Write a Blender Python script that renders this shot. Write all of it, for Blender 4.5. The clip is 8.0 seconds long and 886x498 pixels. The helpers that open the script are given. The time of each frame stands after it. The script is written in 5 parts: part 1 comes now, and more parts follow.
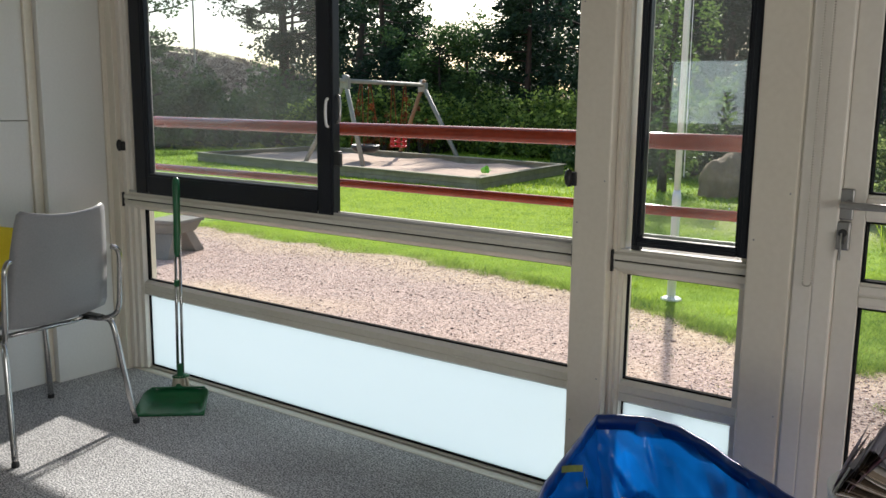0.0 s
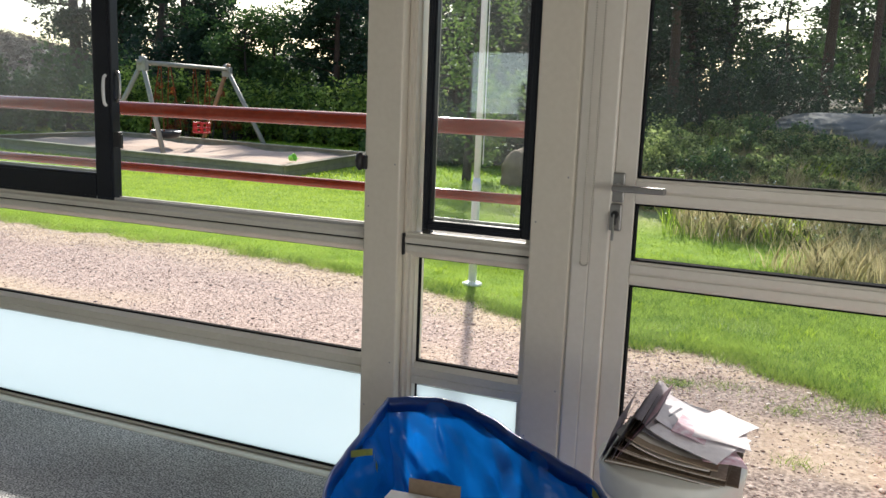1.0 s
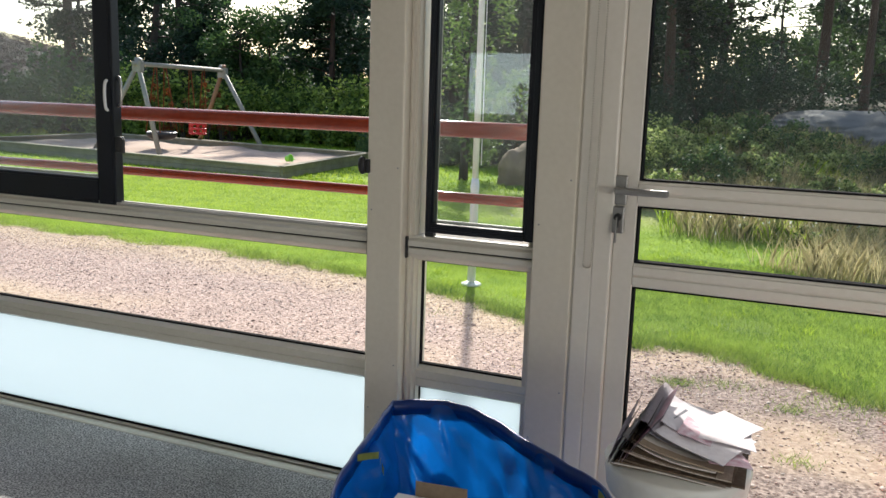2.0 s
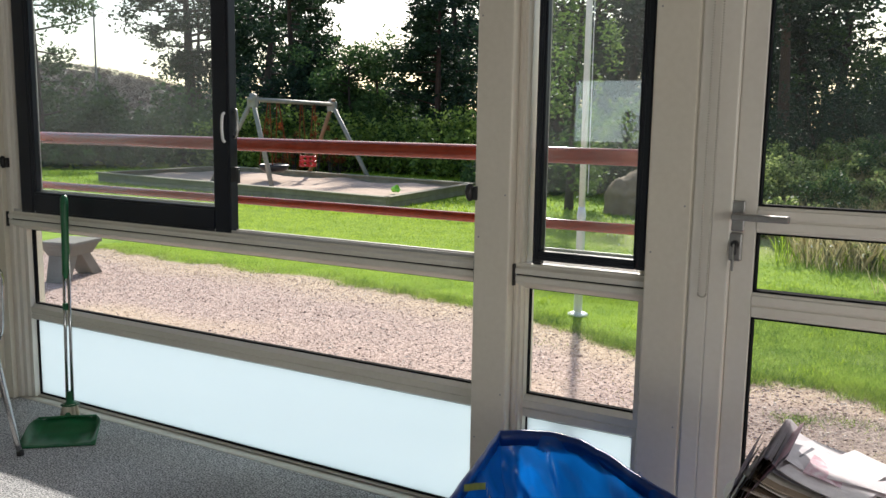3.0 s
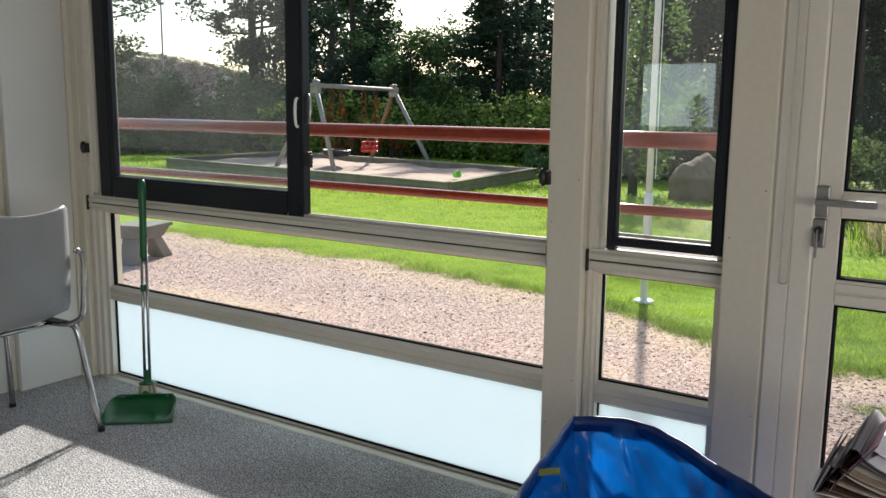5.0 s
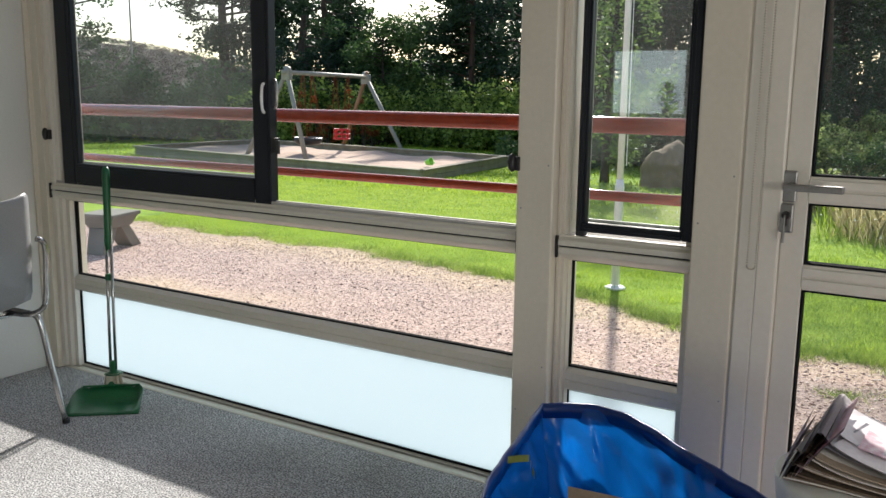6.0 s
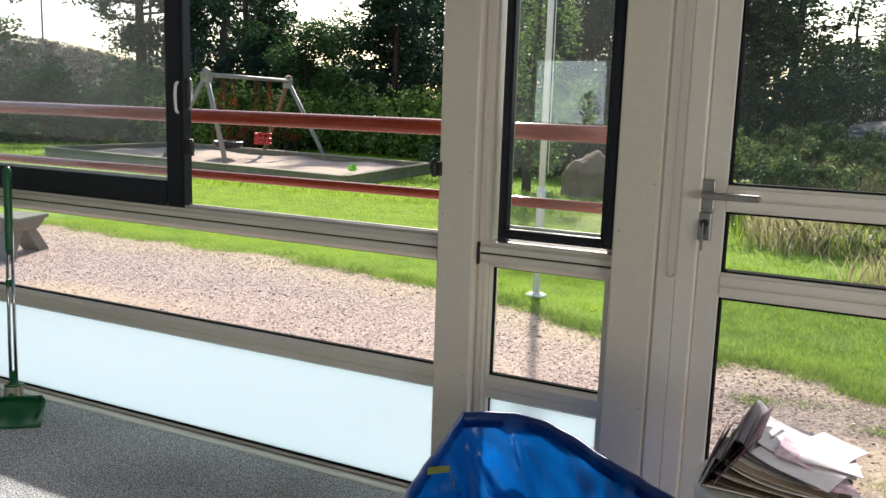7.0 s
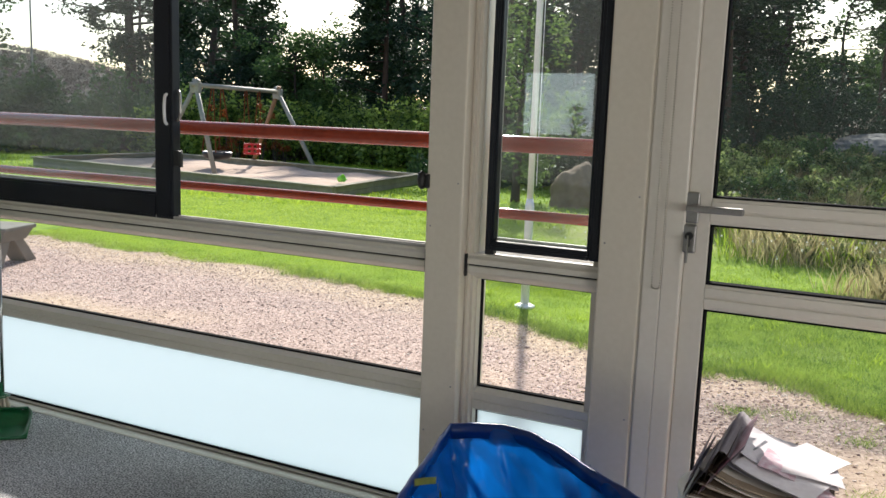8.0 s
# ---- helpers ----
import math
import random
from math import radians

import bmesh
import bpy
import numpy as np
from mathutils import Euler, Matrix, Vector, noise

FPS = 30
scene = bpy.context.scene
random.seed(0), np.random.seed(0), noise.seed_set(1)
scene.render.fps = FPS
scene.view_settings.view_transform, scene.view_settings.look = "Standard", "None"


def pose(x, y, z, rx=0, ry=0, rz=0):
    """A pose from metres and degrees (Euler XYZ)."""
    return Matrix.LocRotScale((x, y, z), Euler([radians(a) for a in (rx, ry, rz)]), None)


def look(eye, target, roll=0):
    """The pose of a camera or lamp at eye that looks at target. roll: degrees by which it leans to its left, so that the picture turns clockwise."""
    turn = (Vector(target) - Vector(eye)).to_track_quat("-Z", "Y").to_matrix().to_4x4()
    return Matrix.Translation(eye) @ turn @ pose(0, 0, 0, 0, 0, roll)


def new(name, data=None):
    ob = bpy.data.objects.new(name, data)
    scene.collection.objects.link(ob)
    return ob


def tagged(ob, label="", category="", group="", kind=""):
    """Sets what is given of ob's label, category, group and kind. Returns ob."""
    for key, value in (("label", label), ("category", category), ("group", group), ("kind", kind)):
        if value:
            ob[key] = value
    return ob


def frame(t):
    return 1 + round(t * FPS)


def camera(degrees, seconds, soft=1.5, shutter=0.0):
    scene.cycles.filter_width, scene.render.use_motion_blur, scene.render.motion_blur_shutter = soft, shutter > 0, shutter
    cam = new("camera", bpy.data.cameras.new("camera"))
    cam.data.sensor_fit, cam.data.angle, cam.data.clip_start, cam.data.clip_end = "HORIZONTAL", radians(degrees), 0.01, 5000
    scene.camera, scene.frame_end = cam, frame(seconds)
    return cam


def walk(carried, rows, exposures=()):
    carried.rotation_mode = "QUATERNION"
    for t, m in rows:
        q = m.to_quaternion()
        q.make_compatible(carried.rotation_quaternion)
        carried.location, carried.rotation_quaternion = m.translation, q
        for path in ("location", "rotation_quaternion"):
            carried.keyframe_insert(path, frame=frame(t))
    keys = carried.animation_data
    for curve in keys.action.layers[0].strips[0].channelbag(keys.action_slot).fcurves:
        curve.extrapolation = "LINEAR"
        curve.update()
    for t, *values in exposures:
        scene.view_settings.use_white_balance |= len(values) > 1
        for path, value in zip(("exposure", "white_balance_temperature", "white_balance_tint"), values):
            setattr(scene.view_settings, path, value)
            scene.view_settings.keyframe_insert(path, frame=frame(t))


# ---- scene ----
cam = camera(54.0, 8.0)
PATH = [
    (0, (3.485, -2.467, 1.289), (2.333, -0.867, 0.953), 0.7),
    (0.5, (3.511, -2.444, 1.284), (2.566, -0.714, 0.942), 1.6),
    (1, (3.526, -2.409, 1.269), (2.748, -0.6, 0.92), 2.2),
    (1.2, (3.521, -2.428, 1.278), (2.784, -0.604, 0.916), 2.3),
    (2.3, (3.509, -2.419, 1.282), (2.693, -0.624, 0.948), 1.3),
    (2.5, (3.515, -2.413, 1.28), (2.651, -0.636, 0.969), 1.0),
    (3, (3.492, -2.41, 1.27), (2.503, -0.696, 0.982), 0.9),
    (3.5, (3.47, -2.423, 1.268), (2.359, -0.784, 0.982), 0.5),
    (4, (3.464, -2.439, 1.271), (2.316, -0.828, 0.978), 0.4),
    (4.5, (3.458, -2.438, 1.269), (2.337, -0.811, 0.962), 0.6),
    (6, (3.457, -2.406, 1.259), (2.41, -0.738, 0.91), 0.7),
    (6.5, (3.443, -2.38, 1.252), (2.473, -0.665, 0.905), 1.3),
    (7, (3.438, -2.36, 1.248), (2.543, -0.602, 0.919), 1.9),
    (7.5, (3.443, -2.365, 1.249), (2.572, -0.592, 0.935), 2.2),
    (8, (3.449, -2.37, 1.254), (2.573, -0.598, 0.95), 2.1),
]
walk(cam, [(t, look(eye, target, roll)) for t, eye, target, roll in PATH], [(0, 0.66), (1, 0.76), (2.5, 0.70), (3.5, 0.60), (4, 0.72), (4.5, 0.72), (6.5, 0.76), (8, 0.72)])

# ---- built ----
# sun from outside, slightly left of straight ahead
SUN_AZ, SUN_EL = radians(-20.5), radians(34.0)
world = bpy.data.worlds.new("sky")
scene.world = world
world.use_nodes = True
wn, wl = world.node_tree.nodes, world.node_tree.links
sky = wn.new("ShaderNodeTexSky")
sky.sky_type = 'NISHITA'
sky.sun_disc = False
sky.sun_elevation, sky.sun_rotation = SUN_EL, SUN_AZ
sky.dust_density, sky.air_density, sky.ozone_density = 1.6, 1.0, 1.0
wl.new(sky.outputs[0], wn["Background"].inputs[0])
wn["Background"].inputs[1].default_value = 0.15
sun_dir = Vector((math.sin(SUN_AZ) * math.cos(SUN_EL), math.cos(SUN_AZ) * math.cos(SUN_EL), math.sin(SUN_EL)))
sun = new("sun", bpy.data.lights.new("sun", 'SUN'))
sun.data.energy, sun.data.angle, sun.data.color = 4.5, radians(1.4), (1.0, 0.95, 0.87)
sun.matrix_world = look(sun_dir * 60, (0, 0, 0))


def opening_lamp(name, x, y, z, sx, sz, power, aim, tone=(1.0, 0.975, 0.93)):
    lamp = bpy.data.lights.new(name, 'AREA')
    lamp.shape, lamp.size, lamp.size_y, lamp.energy, lamp.color = 'RECTANGLE', sx, sz, power, tone
    ob = new(name, lamp)
    ob.matrix_world = look((x, y, z), aim)
    return ob


# area lamps: daylight of the back window, plus fill from an added unseen side opening
opening_lamp("opening_fill", 1.04, -4.62, 1.38, 0.6, 0.5, 2.1, (1.04, 0, 1.38), (0.78, 0.95, 1.0))
opening_lamp("opening_fill", 5.93, -2.6, 1.1, 2.2, 0.9, 22, (0, -2.2, 0.3))

# ---------------------------------------------------------------- materials


def nodes_of(name):
    m = bpy.data.materials.new(name)
    m.use_nodes = True
    return m, m.node_tree.nodes, m.node_tree.links, m.node_tree.nodes["Principled BSDF"]


def surface(name, a, b, scale=8.0, rough=0.6, bump=0.1, fine=0, metal=0.0, per_island=0.0, per_object=0.0, spec=0.5, detail=6.0, c=None, dist=0.01):
    """Two-scale mottled surface: large stains a to b, fine grain fine times smaller, relief from the grain."""
    m, n, l, p = nodes_of(name)
    geo = n.new("ShaderNodeTexCoord")
    big = n.new("ShaderNodeTexNoise")
    big.inputs["Scale"].default_value, big.inputs["Detail"].default_value = scale, detail
    l.new(geo.outputs["Object"], big.inputs["Vector"])
    small = n.new("ShaderNodeTexNoise")
    small.inputs["Scale"].default_value, small.inputs["Detail"].default_value = (fine or scale * 12), 3.0
    l.new(geo.outputs["Object"], small.inputs["Vector"])
    add = n.new("ShaderNodeMath")
    add.operation = 'MULTIPLY_ADD'
    add.inputs[1].default_value = 0.45
    l.new(small.outputs["Fac"], add.inputs[0])
    half = n.new("ShaderNodeMath")
    half.operation = 'MULTIPLY'
    half.inputs[1].default_value = 0.55
    l.new(big.outputs["Fac"], half.inputs[0])
    l.new(half.outputs[0], add.inputs[2])
    fac = add.outputs[0]
    if per_island or per_object:
        src = n.new("ShaderNodeNewGeometry").outputs["Random Per Island"] if per_island else n.new("ShaderNodeObjectInfo").outputs["Random"]
        mix = n.new("ShaderNodeMath")
        mix.operation = 'MULTIPLY_ADD'
        k = per_island or per_object
        mix.inputs[1].default_value = k
        l.new(src, mix.inputs[0])
        off = n.new("ShaderNodeMath")
        off.operation = 'SUBTRACT'
        off.inputs[1].default_value = k / 2
        l.new(fac, off.inputs[0])
        l.new(off.outputs[0], mix.inputs[2])
        fac = mix.outputs[0]
    ramp = n.new("ShaderNodeValToRGB")
    ramp.color_ramp.elements[0].position, ramp.color_ramp.elements[1].position = 0.3, 0.7
    ramp.color_ramp.elements[0].color, ramp.color_ramp.elements[1].color = (*a, 1), (*b, 1)
    if c:
        e = ramp.color_ramp.elements.new(0.85)
        e.color = (*c, 1)
    l.new(fac, ramp.inputs[0])
    l.new(ramp.outputs[0], p.inputs["Base Color"])
    p.inputs["Roughness"].default_value, p.inputs["Metallic"].default_value = rough, metal
    p.inputs["Specular IOR Level"].default_value = spec
    if bump:
        bn = n.new("ShaderNodeBump")
        bn.inputs["Strength"].default_value, bn.inputs["Distance"].default_value = bump, dist
        l.new(fac, bn.inputs["Height"])
        l.new(bn.outputs[0], p.inputs["Normal"])
    return m


def leafy(name, a, b, through_light=0.45, rough=0.55, scale=1.2):
    """Leaves: colour by clump and leaf, and light passing through."""
    m = surface(name, a, b, scale=scale, rough=rough, bump=0, per_island=0.5, spec=0.3)
    n, l = m.node_tree.nodes, m.node_tree.links
    p, out = n["Principled BSDF"], n["Material Output"]
    t = n.new("ShaderNodeBsdfTranslucent")
    l.new(p.inputs["Base Color"].links[0].from_socket, t.inputs[0])
    mix = n.new("ShaderNodeMixShader")
    mix.inputs[0].default_value = through_light
    l.new(p.outputs[0], mix.inputs[1])
    l.new(t.outputs[0], mix.inputs[2])
    l.new(mix.outputs[0], out.inputs[0])
    return m


def glass(name, haze=0.02, tint=(0.97, 0.99, 0.98), mirror=0.016):
    """A clean pane: clear, with a sheen that grows at a slant, and a trace of dust."""
    m, n, l, p = nodes_of(name)
    n.remove(p)
    clear, gloss, dust = n.new("ShaderNodeBsdfTransparent"), n.new("ShaderNodeBsdfGlossy"), n.new("ShaderNodeBsdfTranslucent")
    clear.inputs[0].default_value = (*tint, 1)
    gloss.inputs["Roughness"].default_value = 0.0
    dust.inputs[0].default_value = (0.9, 0.93, 0.93, 1)
    tc = n.new("ShaderNodeTexCoord")
    no = n.new("ShaderNodeTexNoise")
    no.inputs["Scale"].default_value, no.inputs["Detail"].default_value = 3.0, 8.0
    l.new(tc.outputs["Object"], no.inputs["Vector"])
    k = n.new("ShaderNodeMath")
    k.operation = 'MULTIPLY'
    k.inputs[1].default_value = haze * 2
    l.new(no.outputs["Fac"], k.inputs[0])
    m1, m2, lw = n.new("ShaderNodeMixShader"), n.new("ShaderNodeMixShader"), n.new("ShaderNodeLayerWeight")
    lw.inputs[0].default_value = 0.5
    pw, fr = n.new("ShaderNodeMath"), n.new("ShaderNodeMath")
    pw.operation, fr.operation = 'POWER', 'MULTIPLY_ADD'
    pw.inputs[1].default_value, fr.inputs[1].default_value, fr.inputs[2].default_value = 5.0, 0.85, mirror
    l.new(lw.outputs["Facing"], pw.inputs[0])
    l.new(pw.outputs[0], fr.inputs[0])
    l.new(k.outputs[0], m1.inputs[0])
    l.new(clear.outputs[0], m1.inputs[1])
    l.new(dust.outputs[0], m1.inputs[2])
    l.new(fr.outputs[0], m2.inputs[0])
    l.new(m1.outputs[0], m2.inputs[1])
    l.new(gloss.outputs[0], m2.inputs[2])
    l.new(m2.outputs[0], n["Material Output"].inputs[0])
    return m


PAINT = surface("cream_paint", (0.65, 0.60, 0.50), (0.73, 0.68, 0.58), scale=2.0, rough=0.32, bump=0.03, fine=60)
PAINT_DOOR = surface("door_paint", (0.70, 0.66, 0.58), (0.77, 0.73, 0.66), scale=2.0, rough=0.3, bump=0.03, fine=60)
ALU = surface("frame_aluminium", (0.62, 0.59, 0.51), (0.70, 0.67, 0.59), scale=3.0, rough=0.36, bump=0.03, fine=80)
ALU_DARK = surface("sill_grey", (0.36, 0.35, 0.33), (0.44, 0.43, 0.41), scale=4.0, rough=0.4, bump=0.03)
WALLPAINT = surface("wall_paint", (0.66, 0.66, 0.63), (0.72, 0.72, 0.69), scale=1.5, rough=0.6, bump=0.06, fine=90)
BLACKFRAME = surface("black_frame", (0.006, 0.0075, 0.012), (0.013, 0.016, 0.024), scale=5.0, rough=0.38, bump=0.04, fine=120, spec=0.3)
RUBBER = surface("black_rubber", (0.008, 0.008, 0.009), (0.016, 0.016, 0.017), scale=20, rough=0.95, bump=0.05, spec=0.05)
CHAINTAN = surface("chain_tan", (0.36, 0.33, 0.27), (0.46, 0.42, 0.35), scale=30, rough=0.5, bump=0)
# ceiling out of view, its colour darkened so less light bounces onto post tops
CEIL = surface("ceiling_low_bounce", (0.40, 0.38, 0.34), (0.46, 0.44, 0.40), scale=1.0, rough=0.8, bump=0.05)
GLASS = glass("pane_glass", 0.002)
GLASS_SASH = glass("sash_glass", 0.010, (0.90, 0.935, 0.94), 0.038)
RAILRED = surface("red_lacquered_rail", (0.20, 0.023, 0.008), (0.31, 0.046, 0.018), scale=6.0, rough=0.2, bump=0.05, fine=40)
CHROME = surface("chrome", (0.36, 0.355, 0.35), (0.50, 0.495, 0.49), scale=10, rough=0.16, bump=0.01, metal=1.0)
STEEL = surface("brushed_steel", (0.30, 0.29, 0.28), (0.40, 0.39, 0.38), scale=14, rough=0.34, bump=0.02, metal=0.9)
SHELL = surface("grey_shell", (0.20, 0.20, 0.21), (0.26, 0.26, 0.27), scale=4, rough=0.42, bump=0.04, fine=160)
BLACKPLASTIC = surface("black_plastic", (0.01, 0.01, 0.011), (0.02, 0.02, 0.022), scale=20, rough=0.45, bump=0.03)
GREENPLASTIC = surface("green_plastic", (0.007, 0.095, 0.034), (0.013, 0.14, 0.05), scale=10, rough=0.35, bump=0.04)
BRISTLE = surface("bristles", (0.52, 0.46, 0.35), (0.74, 0.69, 0.58), scale=40, rough=0.8, bump=0.2)
YELLOW = surface("yellow_cloth", (0.70, 0.52, 0.01), (0.82, 0.64, 0.02), scale=12, rough=0.7, bump=0.1)
WHITEPLASTIC = surface("white_plastic", (0.68, 0.67, 0.62), (0.76, 0.75, 0.71), scale=4, rough=0.4, bump=0.03)
CARD = surface("cardboard", (0.24, 0.17, 0.11), (0.34, 0.25, 0.17), scale=8, rough=0.8, bump=0.1)
CARD_WHITE = surface("white_coated_card", (0.72, 0.72, 0.72), (0.8, 0.8, 0.8), scale=8, rough=0.4, bump=0.03)
PAPER = surface("paper", (0.66, 0.60, 0.64), (0.88, 0.83, 0.87), scale=6, rough=0.6, bump=0.05, per_object=0.6)
NEWSPRINT = surface("newsprint", (0.34, 0.26, 0.20), (0.74, 0.68, 0.62), scale=9, rough=0.8, bump=0.05, per_object=0.8)
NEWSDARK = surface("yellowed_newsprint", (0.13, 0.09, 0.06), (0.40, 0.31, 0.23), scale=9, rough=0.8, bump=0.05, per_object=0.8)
PRINTPINK = surface("printed_page", (0.55, 0.22, 0.32), (0.86, 0.82, 0.86), scale=34, rough=0.5, bump=0.03, fine=70)
PRINTDARK = surface("printed_cover", (0.06, 0.07, 0.10), (0.50, 0.46, 0.50), scale=18, rough=0.4, bump=0.03, fine=60)
WOODGREY = surface("weathered_board", (0.19, 0.16, 0.10), (0.36, 0.32, 0.22), scale=5, rough=0.85, bump=0.25, per_object=0.2)
WOODGALV = surface("galvanised_leg", (0.20, 0.19, 0.155), (0.32, 0.305, 0.26), scale=8, rough=0.6, bump=0.06)
WOODBROWN = surface("brown_post", (0.22, 0.11, 0.05), (0.33, 0.18, 0.09), scale=6, rough=0.75, bump=0.15)
SEATRED = surface("red_plastic", (0.45, 0.012, 0.012), (0.6, 0.025, 0.02), scale=8, rough=0.35, bump=0.03)
LIME = surface("lime_plastic", (0.20, 0.62, 0.03), (0.28, 0.75, 0.06), scale=8, rough=0.35, bump=0.02)
CONCRETE = surface("concrete", (0.13, 0.12, 0.105), (0.24, 0.225, 0.20), scale=6, rough=0.9, bump=0.3)
POLEWHITE = surface("white_gelcoat", (0.72, 0.73, 0.73), (0.82, 0.82, 0.82), scale=3, rough=0.3, bump=0.02)
ROCK = surface("granite", (0.15, 0.095, 0.052), (0.36, 0.25, 0.15), scale=1.4, rough=0.9, bump=0.6, fine=14, dist=0.05)
ROCKGREY = surface("grey_granite", (0.085, 0.085, 0.08), (0.20, 0.19, 0.18), scale=1.4, rough=0.9, bump=0.6, fine=14, dist=0.05)
BARK = surface("bark", (0.030, 0.022, 0.018), (0.09, 0.065, 0.05), scale=4, rough=0.95, bump=0.6, dist=0.03)
BARK_PINE = surface("pine_bark", (0.035, 0.022, 0.017), (0.10, 0.058, 0.040), scale=4, rough=0.95, bump=0.6, dist=0.03)
SAND = surface("sand", (0.36, 0.255, 0.185), (0.58, 0.44, 0.34), scale=1.5, rough=0.95, bump=0.5, fine=40, dist=0.03)
PINE = leafy("pine_needles", (0.012, 0.030, 0.014), (0.035, 0.068, 0.026), 0.3)
SPRUCE = leafy("dark_foliage", (0.011, 0.030, 0.017), (0.036, 0.070, 0.034), 0.32)
LEAF = leafy("hedge_leaves", (0.035, 0.08, 0.014), (0.36, 0.48, 0.10), 0.55, rough=0.36)
LEAF_DULL = leafy("shrub_leaves", (0.034, 0.078, 0.026), (0.095, 0.165, 0.050), 0.4)
BANKLEAF = leafy("bank_leaves", (0.07, 0.12, 0.03), (0.40, 0.46, 0.17), 0.6)
BIRCH = leafy("birch_leaves", (0.07, 0.14, 0.03), (0.22, 0.31, 0.08), 0.5)
RUST = leafy("rust_flowers", (0.20, 0.045, 0.012), (0.34, 0.12, 0.03), 0.4)
GRASS = leafy("lawn_blades", (0.15, 0.26, 0.018), (0.48, 0.60, 0.065), 0.58, scale=2.6)
LONGGRASS = leafy("long_grass_blades", (0.055, 0.125, 0.022), (0.36, 0.47, 0.085), 0.5, scale=3.2)
OLIVEGRASS = leafy("worn_grass", (0.14, 0.17, 0.045), (0.42, 0.36, 0.15), 0.45, scale=0.9)
DRYGRASS = leafy("dry_grass", (0.24, 0.22, 0.085), (0.66, 0.56, 0.32), 0.45, scale=0.8)
HEATH = leafy("heath", (0.030, 0.026, 0.020), (0.085, 0.058, 0.055), 0.3)
WHITEFLOWER = leafy("white_flowers", (0.6, 0.6, 0.55), (0.8, 0.8, 0.75), 0.3)
STONE = surface("gravel_stones", (0.22, 0.145, 0.13), (0.61, 0.445, 0.39), scale=3, rough=0.9, bump=0, per_island=0.95, c=(0.80, 0.68, 0.63))

# frosted panel: lets the light through, scattered
FROST, n_, l_, p_ = nodes_of("frosted_panel")
n_.remove(p_)
fd, ft, fm = n_.new("ShaderNodeBsdfDiffuse"), n_.new("ShaderNodeBsdfTranslucent"), n_.new("ShaderNodeMixShader")
fn = n_.new("ShaderNodeTexNoise")
fn.inputs["Scale"].default_value = 1.2
fr_ = n_.new("ShaderNodeValToRGB")
fr_.color_ramp.elements[0].color, fr_.color_ramp.elements[1].color = (0.58, 0.665, 0.71, 1), (0.655, 0.735, 0.775, 1)
l_.new(fn.outputs["Fac"], fr_.inputs[0])
fd.inputs[0].default_value = (0.7, 0.76, 0.8, 1)
l_.new(fr_.outputs[0], ft.inputs[0])
fm.inputs[0].default_value = 0.8
l_.new(fd.outputs[0], fm.inputs[1])
l_.new(ft.outputs[0], fm.inputs[2])
l_.new(fm.outputs[0], n_["Material Output"].inputs[0])

# speckled needle-felt carpet
CARPET, n_, l_, p_ = nodes_of("speckled_carpet")
tc = n_.new("ShaderNodeTexCoord")
sp, mid, big = (n_.new("ShaderNodeTexNoise") for _ in range(3))
for tex, s, d in ((sp, 160.0, 3.0), (mid, 38.0, 4.0), (big, 1.3, 4.0)):
    tex.inputs["Scale"].default_value, tex.inputs["Detail"].default_value = s, d
    l_.new(tc.outputs["Object"], tex.inputs["Vector"])
r1 = n_.new("ShaderNodeValToRGB")
for e, (pos, col) in zip((r1.color_ramp.elements[0], r1.color_ramp.elements[1]), ((0.39, (0.145, 0.148, 0.16)), (0.57, (0.65, 0.65, 0.66)))):
    e.position, e.color = pos, (*col, 1)
e = r1.color_ramp.elements.new(0.72)
e.color = (0.92, 0.92, 0.92, 1)
l_.new(sp.outputs["Fac"], r1.inputs[0])
r2 = n_.new("ShaderNodeValToRGB")
r2.color_ramp.elements[0].color, r2.color_ramp.elements[1].color = (0.66, 0.645, 0.63, 1), (1, 1, 1, 1)
r2.color_ramp.elements[0].position, r2.color_ramp.elements[1].position = 0.3, 0.65
l_.new(big.outputs["Fac"], r2.inputs[0])
r3 = n_.new("ShaderNodeValToRGB")
r3.color_ramp.elements[0].color, r3.color_ramp.elements[1].color = (0.75, 0.75, 0.75, 1), (1, 1, 1, 1)
r3.color_ramp.elements[0].position, r3.color_ramp.elements[1].position = 0.35, 0.6
l_.new(mid.outputs["Fac"], r3.inputs[0])
mx = [n_.new("ShaderNodeMix") for _ in range(2)]
for q in mx:
    q.data_type, q.blend_type = 'RGBA', 'MULTIPLY'
    q.inputs[0].default_value = 1.0
l_.new(r1.outputs[0], mx[0].inputs[6])
l_.new(r2.outputs[0], mx[0].inputs[7])
l_.new(mx[0].outputs[2], mx[1].inputs[6])
l_.new(r3.outputs[0], mx[1].inputs[7])
l_.new(mx[1].outputs[2], p_.inputs["Base Color"])
p_.inputs["Roughness"].default_value = 0.95
p_.inputs["Specular IOR Level"].default_value = 0.15
bp = n_.new("ShaderNodeBump")
bp.inputs["Strength"].default_value, bp.inputs["Distance"].default_value = 0.7, 0.004
l_.new(sp.outputs["Fac"], bp.inputs["Height"])
l_.new(bp.outputs[0], p_.inputs["Normal"])

